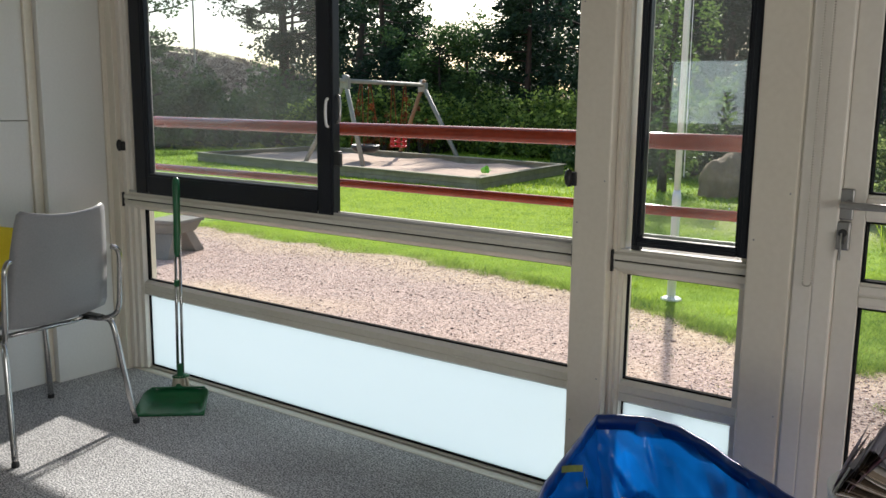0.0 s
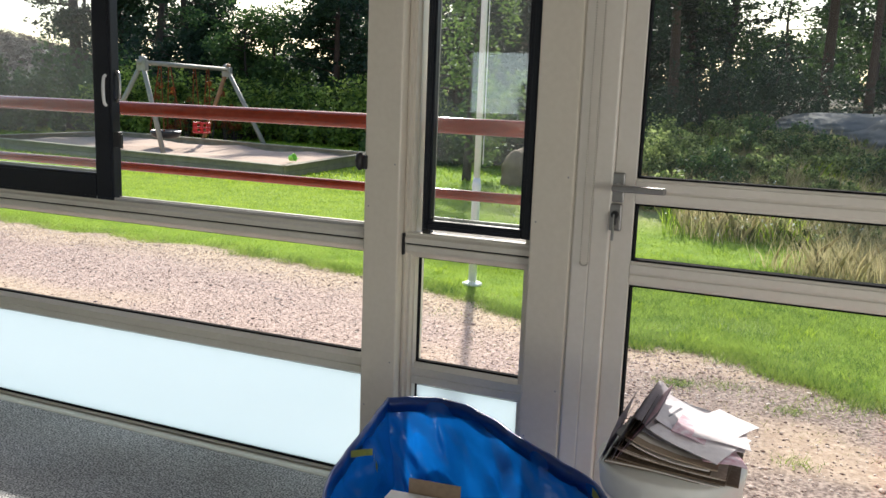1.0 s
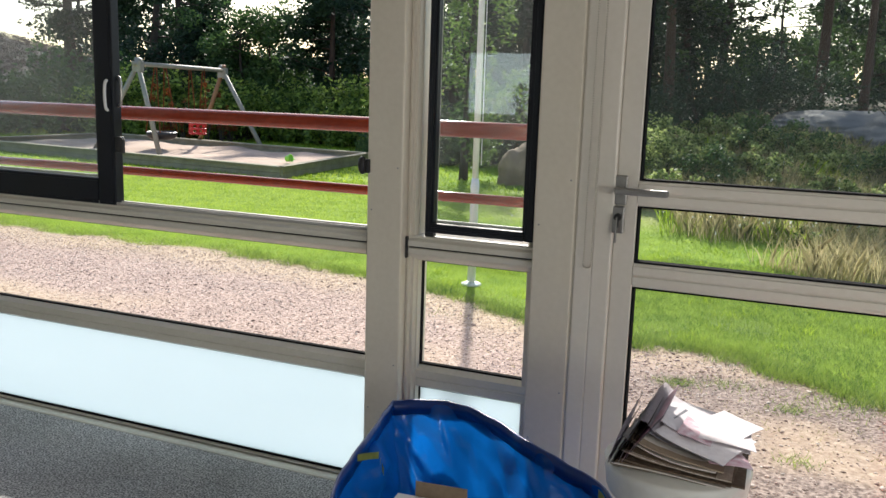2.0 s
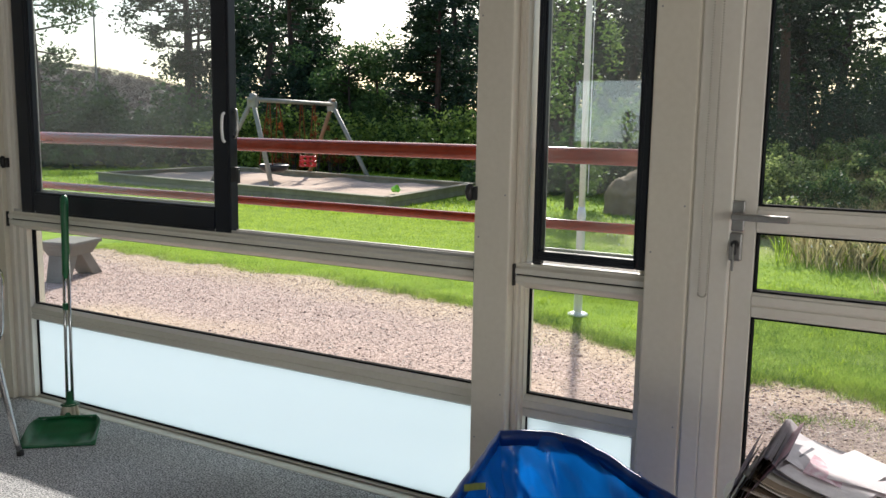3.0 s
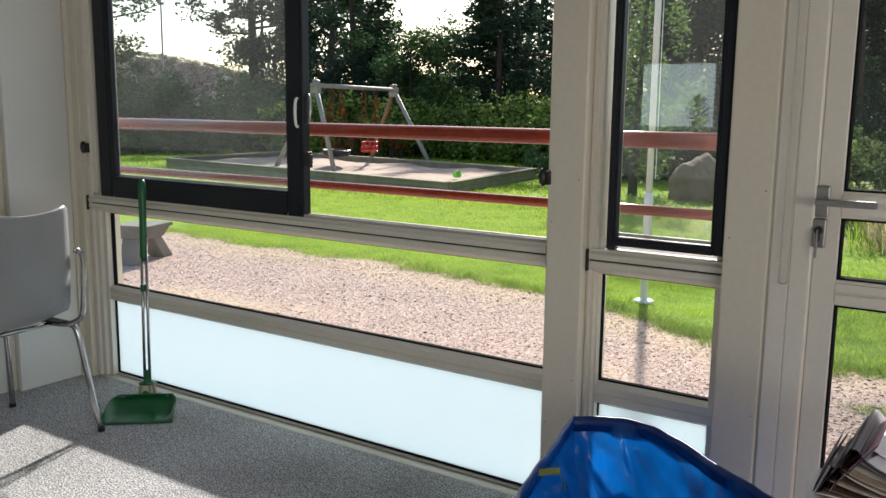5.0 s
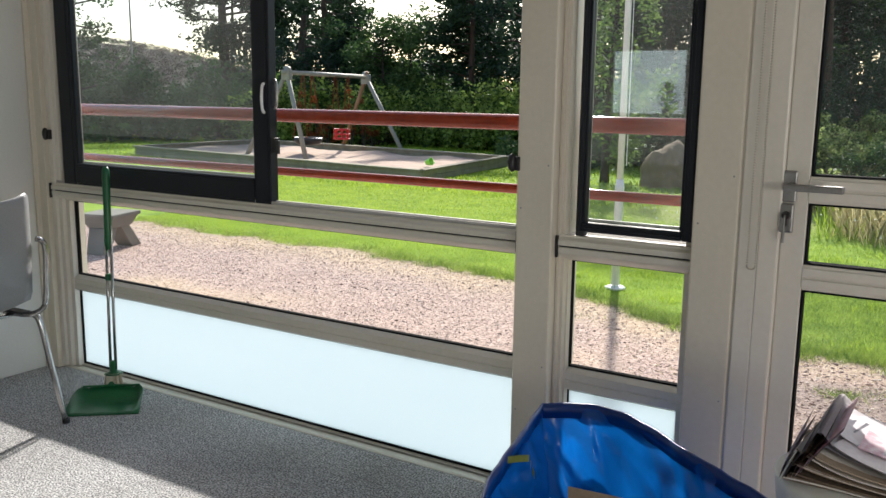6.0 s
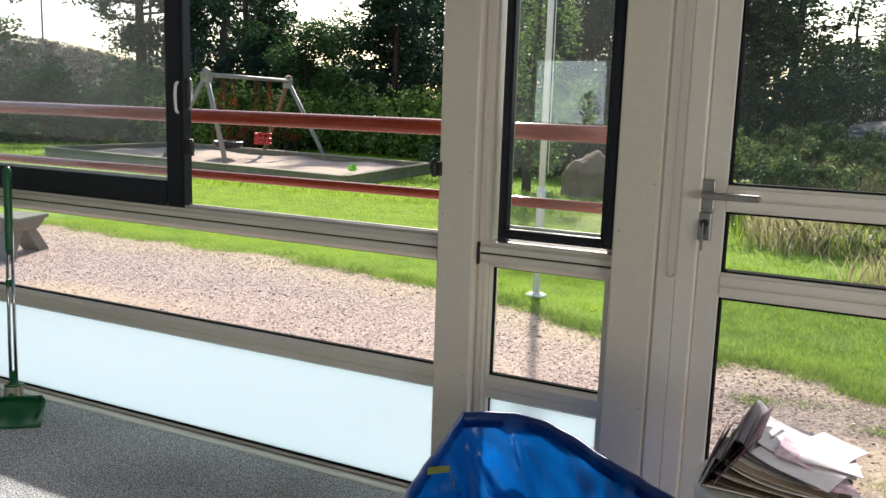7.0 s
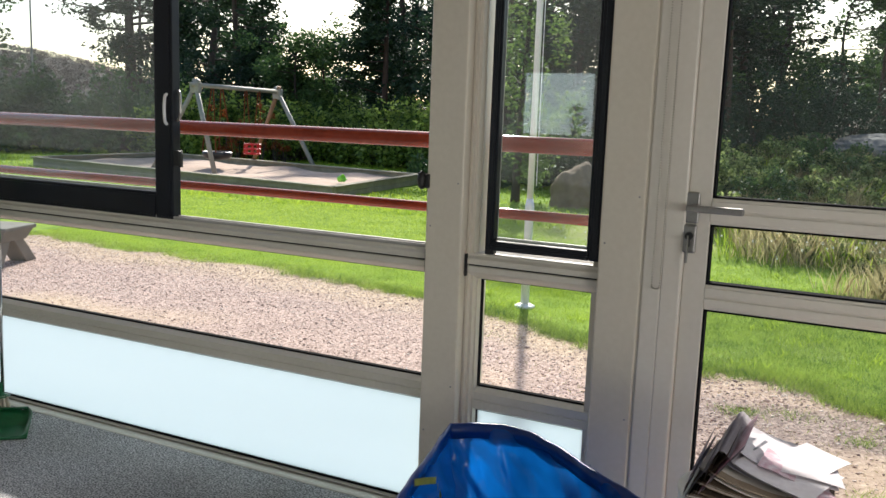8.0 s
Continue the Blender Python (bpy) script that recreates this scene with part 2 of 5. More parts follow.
# bag foil: glossy woven plastic that lets some light through
BAGBLUE = surface("blue_bag_foil", (0.003, 0.060, 0.32), (0.006, 0.11, 0.48), scale=5, rough=0.18, bump=0.45, fine=14, dist=0.02)
n_, l_ = BAGBLUE.node_tree.nodes, BAGBLUE.node_tree.links
bt, bm_ = n_.new("ShaderNodeBsdfTranslucent"), n_.new("ShaderNodeMixShader")
bt.inputs[0].default_value = (0.005, 0.21, 0.78, 1)
bm_.inputs[0].default_value = 0.30
l_.new(n_["Principled BSDF"].outputs[0], bm_.inputs[1])
l_.new(bt.outputs[0], bm_.inputs[2])
l_.new(bm_.outputs[0], n_["Material Output"].inputs[0])
# creases of the foil, as relief
vo, vn, va = n_.new("ShaderNodeTexVoronoi"), n_.new("ShaderNodeTexNoise"), n_.new("ShaderNodeMixRGB")
vo.feature, vo.inputs["Scale"].default_value = 'F1', 6.0
vn.inputs["Scale"].default_value = 6.0
vt = n_.new("ShaderNodeTexCoord")
va.inputs[0].default_value = 0.25
l_.new(vt.outputs["Object"], vn.inputs["Vector"])
l_.new(vt.outputs["Object"], va.inputs[1])
l_.new(vn.outputs["Color"], va.inputs[2])
l_.new(va.outputs[0], vo.inputs["Vector"])
vb = n_.new("ShaderNodeBump")
vb.inputs["Strength"].default_value, vb.inputs["Distance"].default_value = 0.4, 0.03
l_.new(vo.outputs["Distance"], vb.inputs["Height"])
l_.new(n_["Principled BSDF"].inputs["Normal"].links[0].from_socket, vb.inputs["Normal"])
l_.new(vb.outputs[0], n_["Principled BSDF"].inputs["Normal"])
BAGHEM = surface("blue_hem", (0.002, 0.028, 0.17), (0.004, 0.046, 0.25), scale=8, rough=0.3, bump=0.08)
STRAP = surface("printed_strap", (0.26, 0.32, 0.08), (0.55, 0.55, 0.12), scale=14, rough=0.5, bump=0.05, fine=60)

# ground: soil and fine gravel, lawn, heath, chosen by the ground's own cover masks
GROUND, n_, l_, p_ = nodes_of("ground_cover")
tc = n_.new("ShaderNodeTexCoord")


def noise_ramp(scale, stops, detail=8.0):
    t = n_.new("ShaderNodeTexNoise")
    t.inputs["Scale"].default_value, t.inputs["Detail"].default_value = scale, detail
    l_.new(tc.outputs["Object"], t.inputs["Vector"])
    r = n_.new("ShaderNodeValToRGB")
    for i, (pos, col) in enumerate(stops):
        e = r.color_ramp.elements[i] if i < 2 else r.color_ramp.elements.new(pos)
        e.position, e.color = pos, (*col, 1)
    l_.new(t.outputs["Fac"], r.inputs[0])
    return t, r


def blend(fac, x, y):
    q = n_.new("ShaderNodeMix")
    q.data_type = 'RGBA'
    l_.new(fac, q.inputs[0])
    l_.new(x, q.inputs[6])
    l_.new(y, q.inputs[7])
    return q.outputs[2]


def mask(name):
    a = n_.new("ShaderNodeAttribute")
    a.attribute_name = name
    return a.outputs["Fac"]


gt, gr = noise_ramp(48.0, ((0.34, (0.25, 0.165, 0.14)), (0.62, (0.63, 0.46, 0.40)), (0.5, (0.46, 0.33, 0.28))), 10.0)
dt, dr = noise_ramp(30.0, ((0.32, (0.36, 0.245, 0.155)), (0.66, (0.68, 0.52, 0.375))), 10.0)
lt, lr = noise_ramp(6.0, ((0.3, (0.14, 0.24, 0.018)), (0.7, (0.27, 0.38, 0.036))))
ht, hr = noise_ramp(0.7, ((0.3, (0.040, 0.040, 0.026)), (0.7, (0.085, 0.066, 0.056))))
col = blend(mask("sandy"), gr.outputs[0], dr.outputs[0])
ct, cr_ = noise_ramp(62.0, ((0.36, (0.10, 0.068, 0.06)), (0.62, (0.40, 0.31, 0.27)), (0.5, (0.245, 0.18, 0.155))), 10.0)
col = blend(mask("coarse"), col, cr_.outputs[0])
mt, mr = noise_ramp(5.0, ((0.45, (0, 0, 0)), (0.75, (0.3, 0.3, 0.3))), 6.0)
wt, wr = noise_ramp(55.0, ((0.35, (0.14, 0.10, 0.09)), (0.65, (0.42, 0.32, 0.29))), 8.0)
col = blend(mr.outputs[0], col, wr.outputs[0])
col = blend(mask("lawn"), col, lr.outputs[0])
col = blend(mask("heath"), col, hr.outputs[0])
l_.new(col, p_.inputs["Base Color"])
p_.inputs["Roughness"].default_value = 0.95
p_.inputs["Specular IOR Level"].default_value = 0.2
bp = n_.new("ShaderNodeBump")
bp.inputs["Strength"].default_value, bp.inputs["Distance"].default_value = 0.4, 0.01
l_.new(gt.outputs["Fac"], bp.inputs["Height"])
l_.new(bp.outputs[0], p_.inputs["Normal"])


# ---------------------------------------------------------------- building helpers


def thing(name, x=0, y=0, z=0, label="", category="", group="", kind=""):
    ob = new(name)
    ob.location = (x, y, z)
    ob.empty_display_size = 0.05
    return tagged(ob, label, category, group, kind)


def link_mesh(name, me, mat, parent=None, label=""):
    ob = new(name, me)
    if mat:
        me.materials.append(mat)
    if parent:
        ob.parent = parent
    if label:
        ob["label"] = label
    return ob


def part(name, bm, mat, parent=None, label="", smooth=False):
    me = bpy.data.meshes.new(name)
    bmesh.ops.recalc_face_normals(bm, faces=bm.faces)
    bm.to_mesh(me)
    bm.free()
    if smooth:
        me.polygons.foreach_set("use_smooth", [True] * len(me.polygons))
    return link_mesh(name, me, mat, parent, label)


def box(x0, x1, y0, y1, z0, z1, bevel=0.0, bm=None, seg=2):
    """A block from corner to corner, with rounded edges, added to bm."""
    own = bmesh.new()
    bmesh.ops.create_cube(own, size=1.0, matrix=Matrix.LocRotScale(((x0 + x1) / 2, (y0 + y1) / 2, (z0 + z1) / 2), None, (abs(x1 - x0), abs(y1 - y0), abs(z1 - z0))))
    if bevel:
        bmesh.ops.bevel(own, geom=own.edges[:], offset=bevel, segments=seg, affect='EDGES', profile=0.5)
    if bm is None:
        return own
    merge(bm, own)
    return bm


def merge(bm, own, m=None):
    if m is not None:
        own.transform(m)
    me = bpy.data.meshes.new("tmp")
    own.to_mesh(me)
    own.free()
    bm.from_mesh(me)
    bpy.data.meshes.remove(me)
    return bm


def tube(points, r, seg=10, bm=None, radii=None, cap=True):
    """A round bar swept along points."""
    bm = bm or bmesh.new()
    pts = [Vector(p) for p in points]
    rings = []
    up = Vector((0.31, 0.17, 0.93))
    for i, p in enumerate(pts):
        d = (pts[min(i + 1, len(pts) - 1)] - pts[max(i - 1, 0)]).normalized()
        s = d.cross(up)
        if s.length < 0.05:
            s = d.cross(Vector((1, 0, 0)))
        s.normalize()
        t = s.cross(d).normalized()
        rr = float(radii[i] if radii else r)
        rings.append([bm.verts.new(p + rr * (math.cos(a) * s + math.sin(a) * t)) for a in (2 * math.pi * k / seg for k in range(seg))])
    for a, b in zip(rings, rings[1:]):
        for k in range(seg):
            bm.faces.new((a[k], a[(k + 1) % seg], b[(k + 1) % seg], b[k]))
    if cap:
        bm.faces.new(rings[0])
        bm.faces.new(rings[-1])
    return bm


def smooth_path(points, n=6):
    """Catmull-Rom through the points."""
    p = [Vector(q) for q in points]
    p = [2 * p[0] - p[1]] + p + [2 * p[-1] - p[-2]]
    out = []
    for i in range(1, len(p) - 2):
        for k in range(n):
            t = k / n
            out.append(0.5 * ((2 * p[i]) + (p[i + 1] - p[i - 1]) * t + (2 * p[i - 1] - 5 * p[i] + 4 * p[i + 1] - p[i + 2]) * t * t + (3 * p[i] - p[i - 1] - 3 * p[i + 1] + p[i + 2]) * t ** 3))
    return out + [p[-2]]


def profile_x(x0, x1, section):
    """A moulding: the closed (y, z) section drawn along x."""
    bm = bmesh.new()
    a = [bm.verts.new((x0, y, z)) for y, z in section]
    b = [bm.verts.new((x1, y, z)) for y, z in section]
    for i in range(len(a)):
        j = (i + 1) % len(a)
        bm.faces.new((a[i], a[j], b[j], b[i]))
    bm.faces.new(a)
    bm.faces.new(b)
    return bm


def profile_z(z0, z1, section):
    """A post: the closed (x, y) section drawn upwards."""
    bm = bmesh.new()
    a = [bm.verts.new((x, y, z0)) for x, y in section]
    b = [bm.verts.new((x, y, z1)) for x, y in section]
    for i in range(len(a)):
        j = (i + 1) % len(a)
        bm.faces.new((a[i], a[j], b[j], b[i]))
    bm.faces.new(a)
    bm.faces.new(b)
    return bm


def rounded(bm, offset=0.003, seg=2):
    bmesh.ops.recalc_face_normals(bm, faces=bm.faces)
    bmesh.ops.bevel(bm, geom=[e for e in bm.edges if len(e.link_faces) == 2 and e.calc_face_angle(0) > 0.5], offset=offset, segments=seg, affect='EDGES', profile=0.5)
    return bm


def lathe(section, seg=24, bm=None):
    """A turned form from (radius, z) pairs."""
    bm = bm or bmesh.new()
    rings = [[bm.verts.new((r * math.cos(2 * math.pi * k / seg), r * math.sin(2 * math.pi * k / seg), z)) for k in range(seg)] for r, z in section]
    for a, b in zip(rings, rings[1:]):
        for k in range(seg):
            bm.faces.new((a[k], a[(k + 1) % seg], b[(k + 1) % seg], b[k]))
    bm.faces.new(rings[0])
    bm.faces.new(rings[-1])
    return bm


def many(name, verts, per, mat, parent=None, label=""):
    """One mesh out of many loose faces with per corners each; verts is an array (faces, per, 3)."""
    v = np.asarray(verts, dtype=np.float32).reshape(-1, 3)
    nf = len(v) // per
    me = bpy.data.meshes.new(name)
    me.vertices.add(len(v))
    me.vertices.foreach_set("co", v.ravel())
    me.loops.add(len(v))
    me.loops.foreach_set("vertex_index", np.arange(len(v), dtype=np.int32))
    me.polygons.add(nf)
    me.polygons.foreach_set("loop_start", np.arange(0, len(v), per, dtype=np.int32))
    me.update(calc_edges=True)
    return link_mesh(name, me, mat, parent, label)


rng = np.random.default_rng(7)

# ---------------------------------------------------------------- the room
FLOOR_Z, WALL_H = 0.0, 2.62
X_L, X_R, Y_B = -0.17, 5.9, -4.6

floor = tagged(part("floor", box(X_L - 0.2, X_R + 0.2, Y_B - 0.2, -0.055, -0.12, 0.0), CARPET), "speckled grey needle-felt carpet floor", "floor", kind="structure")
ceiling = tagged(part("ceiling", box(X_L - 0.2, X_R + 0.2, Y_B - 0.2, 0.12, WALL_H, WALL_H + 0.2), CEIL), "plain unseen ceiling, darkened to dim the upper posts", "ceiling", kind="structure")
we = bmesh.new()
# this opening is added out of view, to hold the room's fill lamp
for y0, y1, z0, z1 in ((Y_B, -3.7, 0, WALL_H), (-3.7, -1.5, 0, 0.65), (-3.7, -1.5, 1.55, WALL_H), (-1.5, 0.12, 0, WALL_H)):
    box(X_R, X_R + 0.2, y0, y1, z0, z1, bm=we)
tagged(part("wall_east", we, WALLPAINT), "off-white side wall with an added, unseen opening for fill light", "wall", kind="structure")

# back wall with a window opening
wb = bmesh.new()
for x0, x1, z0, z1 in ((X_L - 0.2, 0.74, 0, WALL_H), (0.74, 1.34, 0, 1.12), (0.74, 1.34, 1.63, WALL_H), (1.34, X_R + 0.2, 0, WALL_H)):
    box(x0, x1, Y_B - 0.2, Y_B, z0, z1, bm=wb)
tagged(part("wall_south", wb, WALLPAINT), "off-white back wall with a window opening", "wall", kind="structure")

# left wall: a set-back board wall and a column casing beside the glazing
wl_ = thing("wall_west", label="off-white boarded wall with a column casing", category="wall", kind="structure")
part("board", rounded(box(X_L - 0.22, X_L - 0.02, Y_B, -0.440, 0.0, 1.1815), 0.002), WALLPAINT, wl_)
part("board", rounded(box(X_L - 0.22, X_L - 0.02, Y_B, -0.440, 1.1845, WALL_H), 0.002), WALLPAINT, wl_)
part("cover_strip", rounded(box(X_L - 0.2, X_L - 0.005, -0.440, -0.398, 0.0, WALL_H), 0.006), PAINT, wl_)
part("column_casing", rounded(box(X_L - 0.2, X_L + 0.025, -0.398, -0.105, 0.0, WALL_H), 0.004), WALLPAINT, wl_)
part("end_jamb", rounded(profile_z(0.0, WALL_H, ((X_L - 0.2, -0.105), (X_L + 0.035, -0.105), (X_L + 0.035, -0.085), (-0.085, -0.085), (-0.085, 0.10), (X_L - 0.2, 0.10))), 0.003), PAINT, wl_)

# glazed facade
fac = thing("wall_north", label="cream-painted aluminium glazed facade with posts and panes", category="facade", kind="structure")
Z_HEAD = 2.16
part("header", rounded(box(X_L - 0.2, X_R + 0.2, -0.11, 0.11, Z_HEAD, WALL_H), 0.004), PAINT, fac)
part("threshold", rounded(profile_x(-0.085, 2.99, ((-0.055, -0.12), (-0.055, 0.002), (-0.045, 0.006), (-0.018, 0.006), (-0.018, 0.009), (0.02, 0.009), (0.02, -0.3), (-0.055, -0.3))), 0.002), ALU, fac)
part("plinth", box(X_L - 0.2, X_R + 0.2, 0.022, 0.10, -0.3, 0.008), CONCRETE, fac)
part("solid_wall", box(3.98, X_R + 0.2, -0.1, 0.1, 0.018, Z_HEAD), PAINT, fac)


def window_jamb(x0, side):
    """A stepped jamb profile; side +1: it faces +x."""
    s = side
    return rounded(profile_z(0.009, Z_HEAD, ((x0, -0.062), (x0 + s * 0.028, -0.062), (x0 + s * 0.032, -0.05), (x0 + s * 0.055, -0.05), (x0 + s * 0.06, -0.034), (x0 + s * 0.083, -0.034), (x0 + s * 0.083, 0.012), (x0, 0.012))), 0.002)


def cross_rail(x0, x1, z0, z1, d=0.032):
    m = (z0 + z1) / 2
    return rounded(profile_x(x0, x1, ((-d + 0.012, z0), (-d, z0 + 0.006), (-d, m - 0.006), (-d + 0.004, m - 0.003), (-d, m), (-d, z1 - 0.012), (-d + 0.018, z1), (0.011, z1), (0.011, z0))), 0.0015)


def sill_profile(x0, x1):
    """Deep grey-cream sill with two running grooves, carrying the sliding sash."""
    return rounded(profile_x(x0, x1, ((-0.058, 0.792), (-0.066, 0.80), (-0.066, 0.8175), (-0.058, 0.8188), (-0.058, 0.8222), (-0.068, 0.8238), (-0.068, 0.840), (-0.058, 0.848), (-0.057, 0.855), (0.06, 0.855), (0.06, 0.776), (-0.03, 0.776))), 0.0015)


def pane(x0, x1, z0, z1, mat, y=0.0, t=0.006, name="pane", parent=None, gasket=True):
    if gasket:
        g = bmesh.new()
        w = 0.006
        for a in ((x0, x1, z0, z0 + w), (x0, x1, z1 - w, z1), (x0, x0 + w, z0 + w, z1 - w), (x1 - w, x1, z0 + w, z1 - w)):
            box(a[0], a[1], y - 0.008, y + 0.009, a[2], a[3], bm=g)
        part("gasket", g, RUBBER, parent)
    ob = part(name, box(x0 + 0.003, x1 - 0.003, y, y + t, z0 + 0.003, z1 - 0.003), mat, parent)
    if mat is not FROST:
        ob.visible_shadow = False
    return ob


win1 = thing("window_1", label="wide cream window with frosted lower panel and open sliding section", category="window", kind="structure")
part("jamb", window_jamb(-0.085, 1), PAINT_DOOR, win1)
part("cross_rail", cross_rail(-0.004, 2.262, 0.368, 0.437), ALU, win1)
part("sill", sill_profile(-0.078, 2.262), ALU, win1, "grooved grey-cream sill")
# black strip added in the groove to draw its shaded line
part("groove_shade_strip", box(-0.077, 2.251, -0.0615, -0.0575, 0.8191, 0.8219), RUBBER, win1)
part("sill_end_cap", rounded(box(-0.0835, -0.0785, -0.074, -0.05, 0.787, 0.853), 0.001), BLACKPLASTIC, win1)
part("sash_track", rounded(profile_x(-0.07, 2.262, ((-0.054, 0.8552), (-0.054, 0.866), (-0.050, 0.866), (-0.050, 0.858), (-0.03, 0.858), (-0.03, 0.868), (-0.026, 0.868), (-0.026, 0.858), (0.03, 0.858), (0.03, 0.8552))), 0.0008), ALU_DARK, win1, "grey sliding track")
part("sill_end_cap", rounded(box(2.252, 2.2645, -0.072, -0.05, 0.787, 0.853), 0.001), BLACKPLASTIC, win1)
part("bottom_rail", cross_rail(-0.004, 2.262, 0.0095, 0.018, 0.02), ALU, win1)
part("end_jamb", box(2.232, 2.262, -0.03, 0.012, 0.0185, Z_HEAD), PAINT, win1)
pane(-0.002, 2.232, 0.018, 0.368, FROST, parent=win1, name="frosted_pane")
pane(-0.002, 2.232, 0.437, 0.776, GLASS, parent=win1)

win2 = thing("window_2", label="narrow cream window with frosted lower panel", category="window", kind="structure")
part("jamb", rounded(profile_z(0.009, Z_HEAD, ((2.385, -0.062), (2.394, -0.062), (2.397, -0.05), (2.406, -0.05), (2.409, -0.034), (2.414, -0.034), (2.414, 0.012), (2.3855, 0.012))), 0.0015), PAINT, win2)
part("jamb", box(2.762, 2.793, -0.03, 0.012, 0.0185, Z_HEAD), PAINT, win2)
part("cross_rail", cross_rail(2.392, 2.785, 0.368, 0.437), ALU, win2)
part("sill", sill_profile(2.392, 2.7945), ALU, win2, "grooved grey-cream sill")
# the narrow sill's groove shade, likewise a black strip
part("groove_shade_strip", box(2.3925, 2.794, -0.0615, -0.0575, 0.8191, 0.8219), RUBBER, win2)
part("sill_end_cap", rounded(box(2.3855, 2.3915, -0.073, -0.05, 0.787, 0.853), 0.001), BLACKPLASTIC, win2)
part("bottom_rail", cross_rail(2.414, 2.762, 0.0095, 0.018, 0.02), ALU, win2)
pane(2.411, 2.762, 0.018, 0.368, FROST, parent=win2, name="frosted_pane")
pane(2.411, 2.762, 0.437, 0.776, GLASS, parent=win2)


def facade_post(name, x0, x1, y0, label):
    post = thing(name, label=label, category="post", kind="structure")
    part("casing", rounded(box(x0, x1, y0, 0.10, 0.0, Z_HEAD), 0.006, 3), PAINT, post)
    head = bmesh.new()
    for x, zs in ((x0 + 0.016, (0.30, 0.93, 1.58)), (x1 - 0.016, (0.45, 1.06, 1.70))):
        for z in zs:
            merge(head, lathe(((0.0028, 0), (0.0028, 0.0008), (0.0012, 0.0014)), 8), Matrix.Translation((x, y0, z)) @ Matrix.Rotation(radians(90), 4, 'X'))
    part("screw_heads", head, STEEL, post)
    return post


facade_post("post_1", 2.266, 2.384, -0.10, "cream-painted metal post between the windows")
p2 = facade_post("post_2", 2.795, 2.913, -0.10, "wide cream-painted metal post beside the door")
part("casing_joint", rounded(box(2.913, 2.920, -0.094, 0.10, 0.0, Z_HEAD), 0.001), PAINT, p2)
part("door_jamb", rounded(profile_z(0.0, Z_HEAD, ((2.920, 0.10), (2.920, -0.10), (2.966, -0.10), (2.9675, -0.097), (2.969, -0.10), (3.015, -0.0985), (3.0201, -0.094), (3.0201, -0.045), (3.03, -0.045), (3.03, 0.10))), 0.0025), PAINT_DOOR, p2)


def window_sash(name, x0, x1, z0, z1, stile, rail, label, closing):
    """A black-framed sash hung on the room side of the opening."""
    s = thing(name, (x0 + x1) / 2, -0.05, z0, label=label, category="window sash")
    s_in = Matrix.Translation((-(x0 + x1) / 2, 0.05, -z0))

    def add(nm, bm, mat, lab=""):
        bm.transform(s_in)
        return part(nm, bm, mat, s, lab)

    for nm, a, b, c, d in (("stile", x0, x0 + stile, z0, z1), ("stile", x1 - closing, x1, z0, z1), ("bottom_rail", x0 + stile, x1 - closing, z0, z0 + rail), ("top_rail", x0 + stile, x1 - closing, z1 - rail, z1)):
        bm = box(a, b, -0.055, -0.016, c, d, 0.004)
        f = 0.012
        if nm == "stile":
            add("stile_moulding", box(a + min(f, 0.3 * (b - a)), b - min(f, 0.3 * (b - a)), -0.0585, -0.054, c + 0.01, d - 0.01, 0.0015), BLACKFRAME)
            k = b if a == x0 else a
            add("glazing_bead", box(min(k, k + (0.008 if a == x0 else -0.008)), max(k, k + (0.008 if a == x0 else -0.008)), -0.048, -0.02, c + rail, d - rail, 0.002), BLACKFRAME)
        else:
            box(a, b, -0.0585, -0.05, c + f, d - f, 0.002, bm)
        add(nm, bm, BLACKFRAME)
    ob = add("pane", box(x0 + stile - 0.005, x1 - closing + 0.005, -0.034, -0.028, z0 + rail - 0.005, z1 - rail + 0.005), GLASS_SASH)
    ob.visible_shadow = False
    spacer = bmesh.new()
    w = 0.008
    xa, xb, za, zb = x0 + stile, x1 - closing, z0 + rail, z1 - rail
    for a in ((xa, xb, za, za + w), (xa, xa + w, za + w, zb), (xb - w, xb, za + w, zb)):
        box(a[0], a[1], -0.027, -0.019, a[2], a[3], bm=spacer)
    add("spacer_bar", spacer, ALU, "pale metal spacer bar")
    return s, add


sash, add = window_sash("sliding_sash", 0.002, 1.236, 0.853, 2.12, 0.094, 0.095, "black-framed sliding window sash pushed to one side of the sill", 0.083)
# pull handle on the leading stile and the small black latch beside it
hb = tube(smooth_path(((1.214, -0.058, 1.292), (1.214, -0.068, 1.282), (1.214, -0.072, 1.24), (1.214, -0.068, 1.198), (1.214, -0.058, 1.188)), 5), 0.0055, 10)
add("pull_handle", hb, POLEWHITE, "curved white pull handle")
ob_ = tube(smooth_path(((1.234, -0.030, 1.305), (1.246, -0.030, 1.297), (1.250, -0.030, 1.255), (1.246, -0.030, 1.213), (1.234, -0.030, 1.203)), 5), 0.0055, 10)
add("outer_handle", ob_, STEEL, "grey pull handle on the outer edge")
lb = box(1.236, 1.262, -0.054, -0.032, 1.045, 1.098, 0.003)
box(1.258, 1.266, -0.05, -0.036, 1.04, 1.09, 0.002, lb)
add("latch", lb, BLACKPLASTIC)
nsash, nadd = window_sash("narrow_sash", 2.440, 2.791, 0.868, 2.12, 0.018, 0.029, "narrow black-framed window sash above the grooved sill", 0.037)
nadd("stop_block", box(2.44, 2.468, -0.054, -0.03, 0.856, 0.869, 0.002), BLACKPLASTIC)


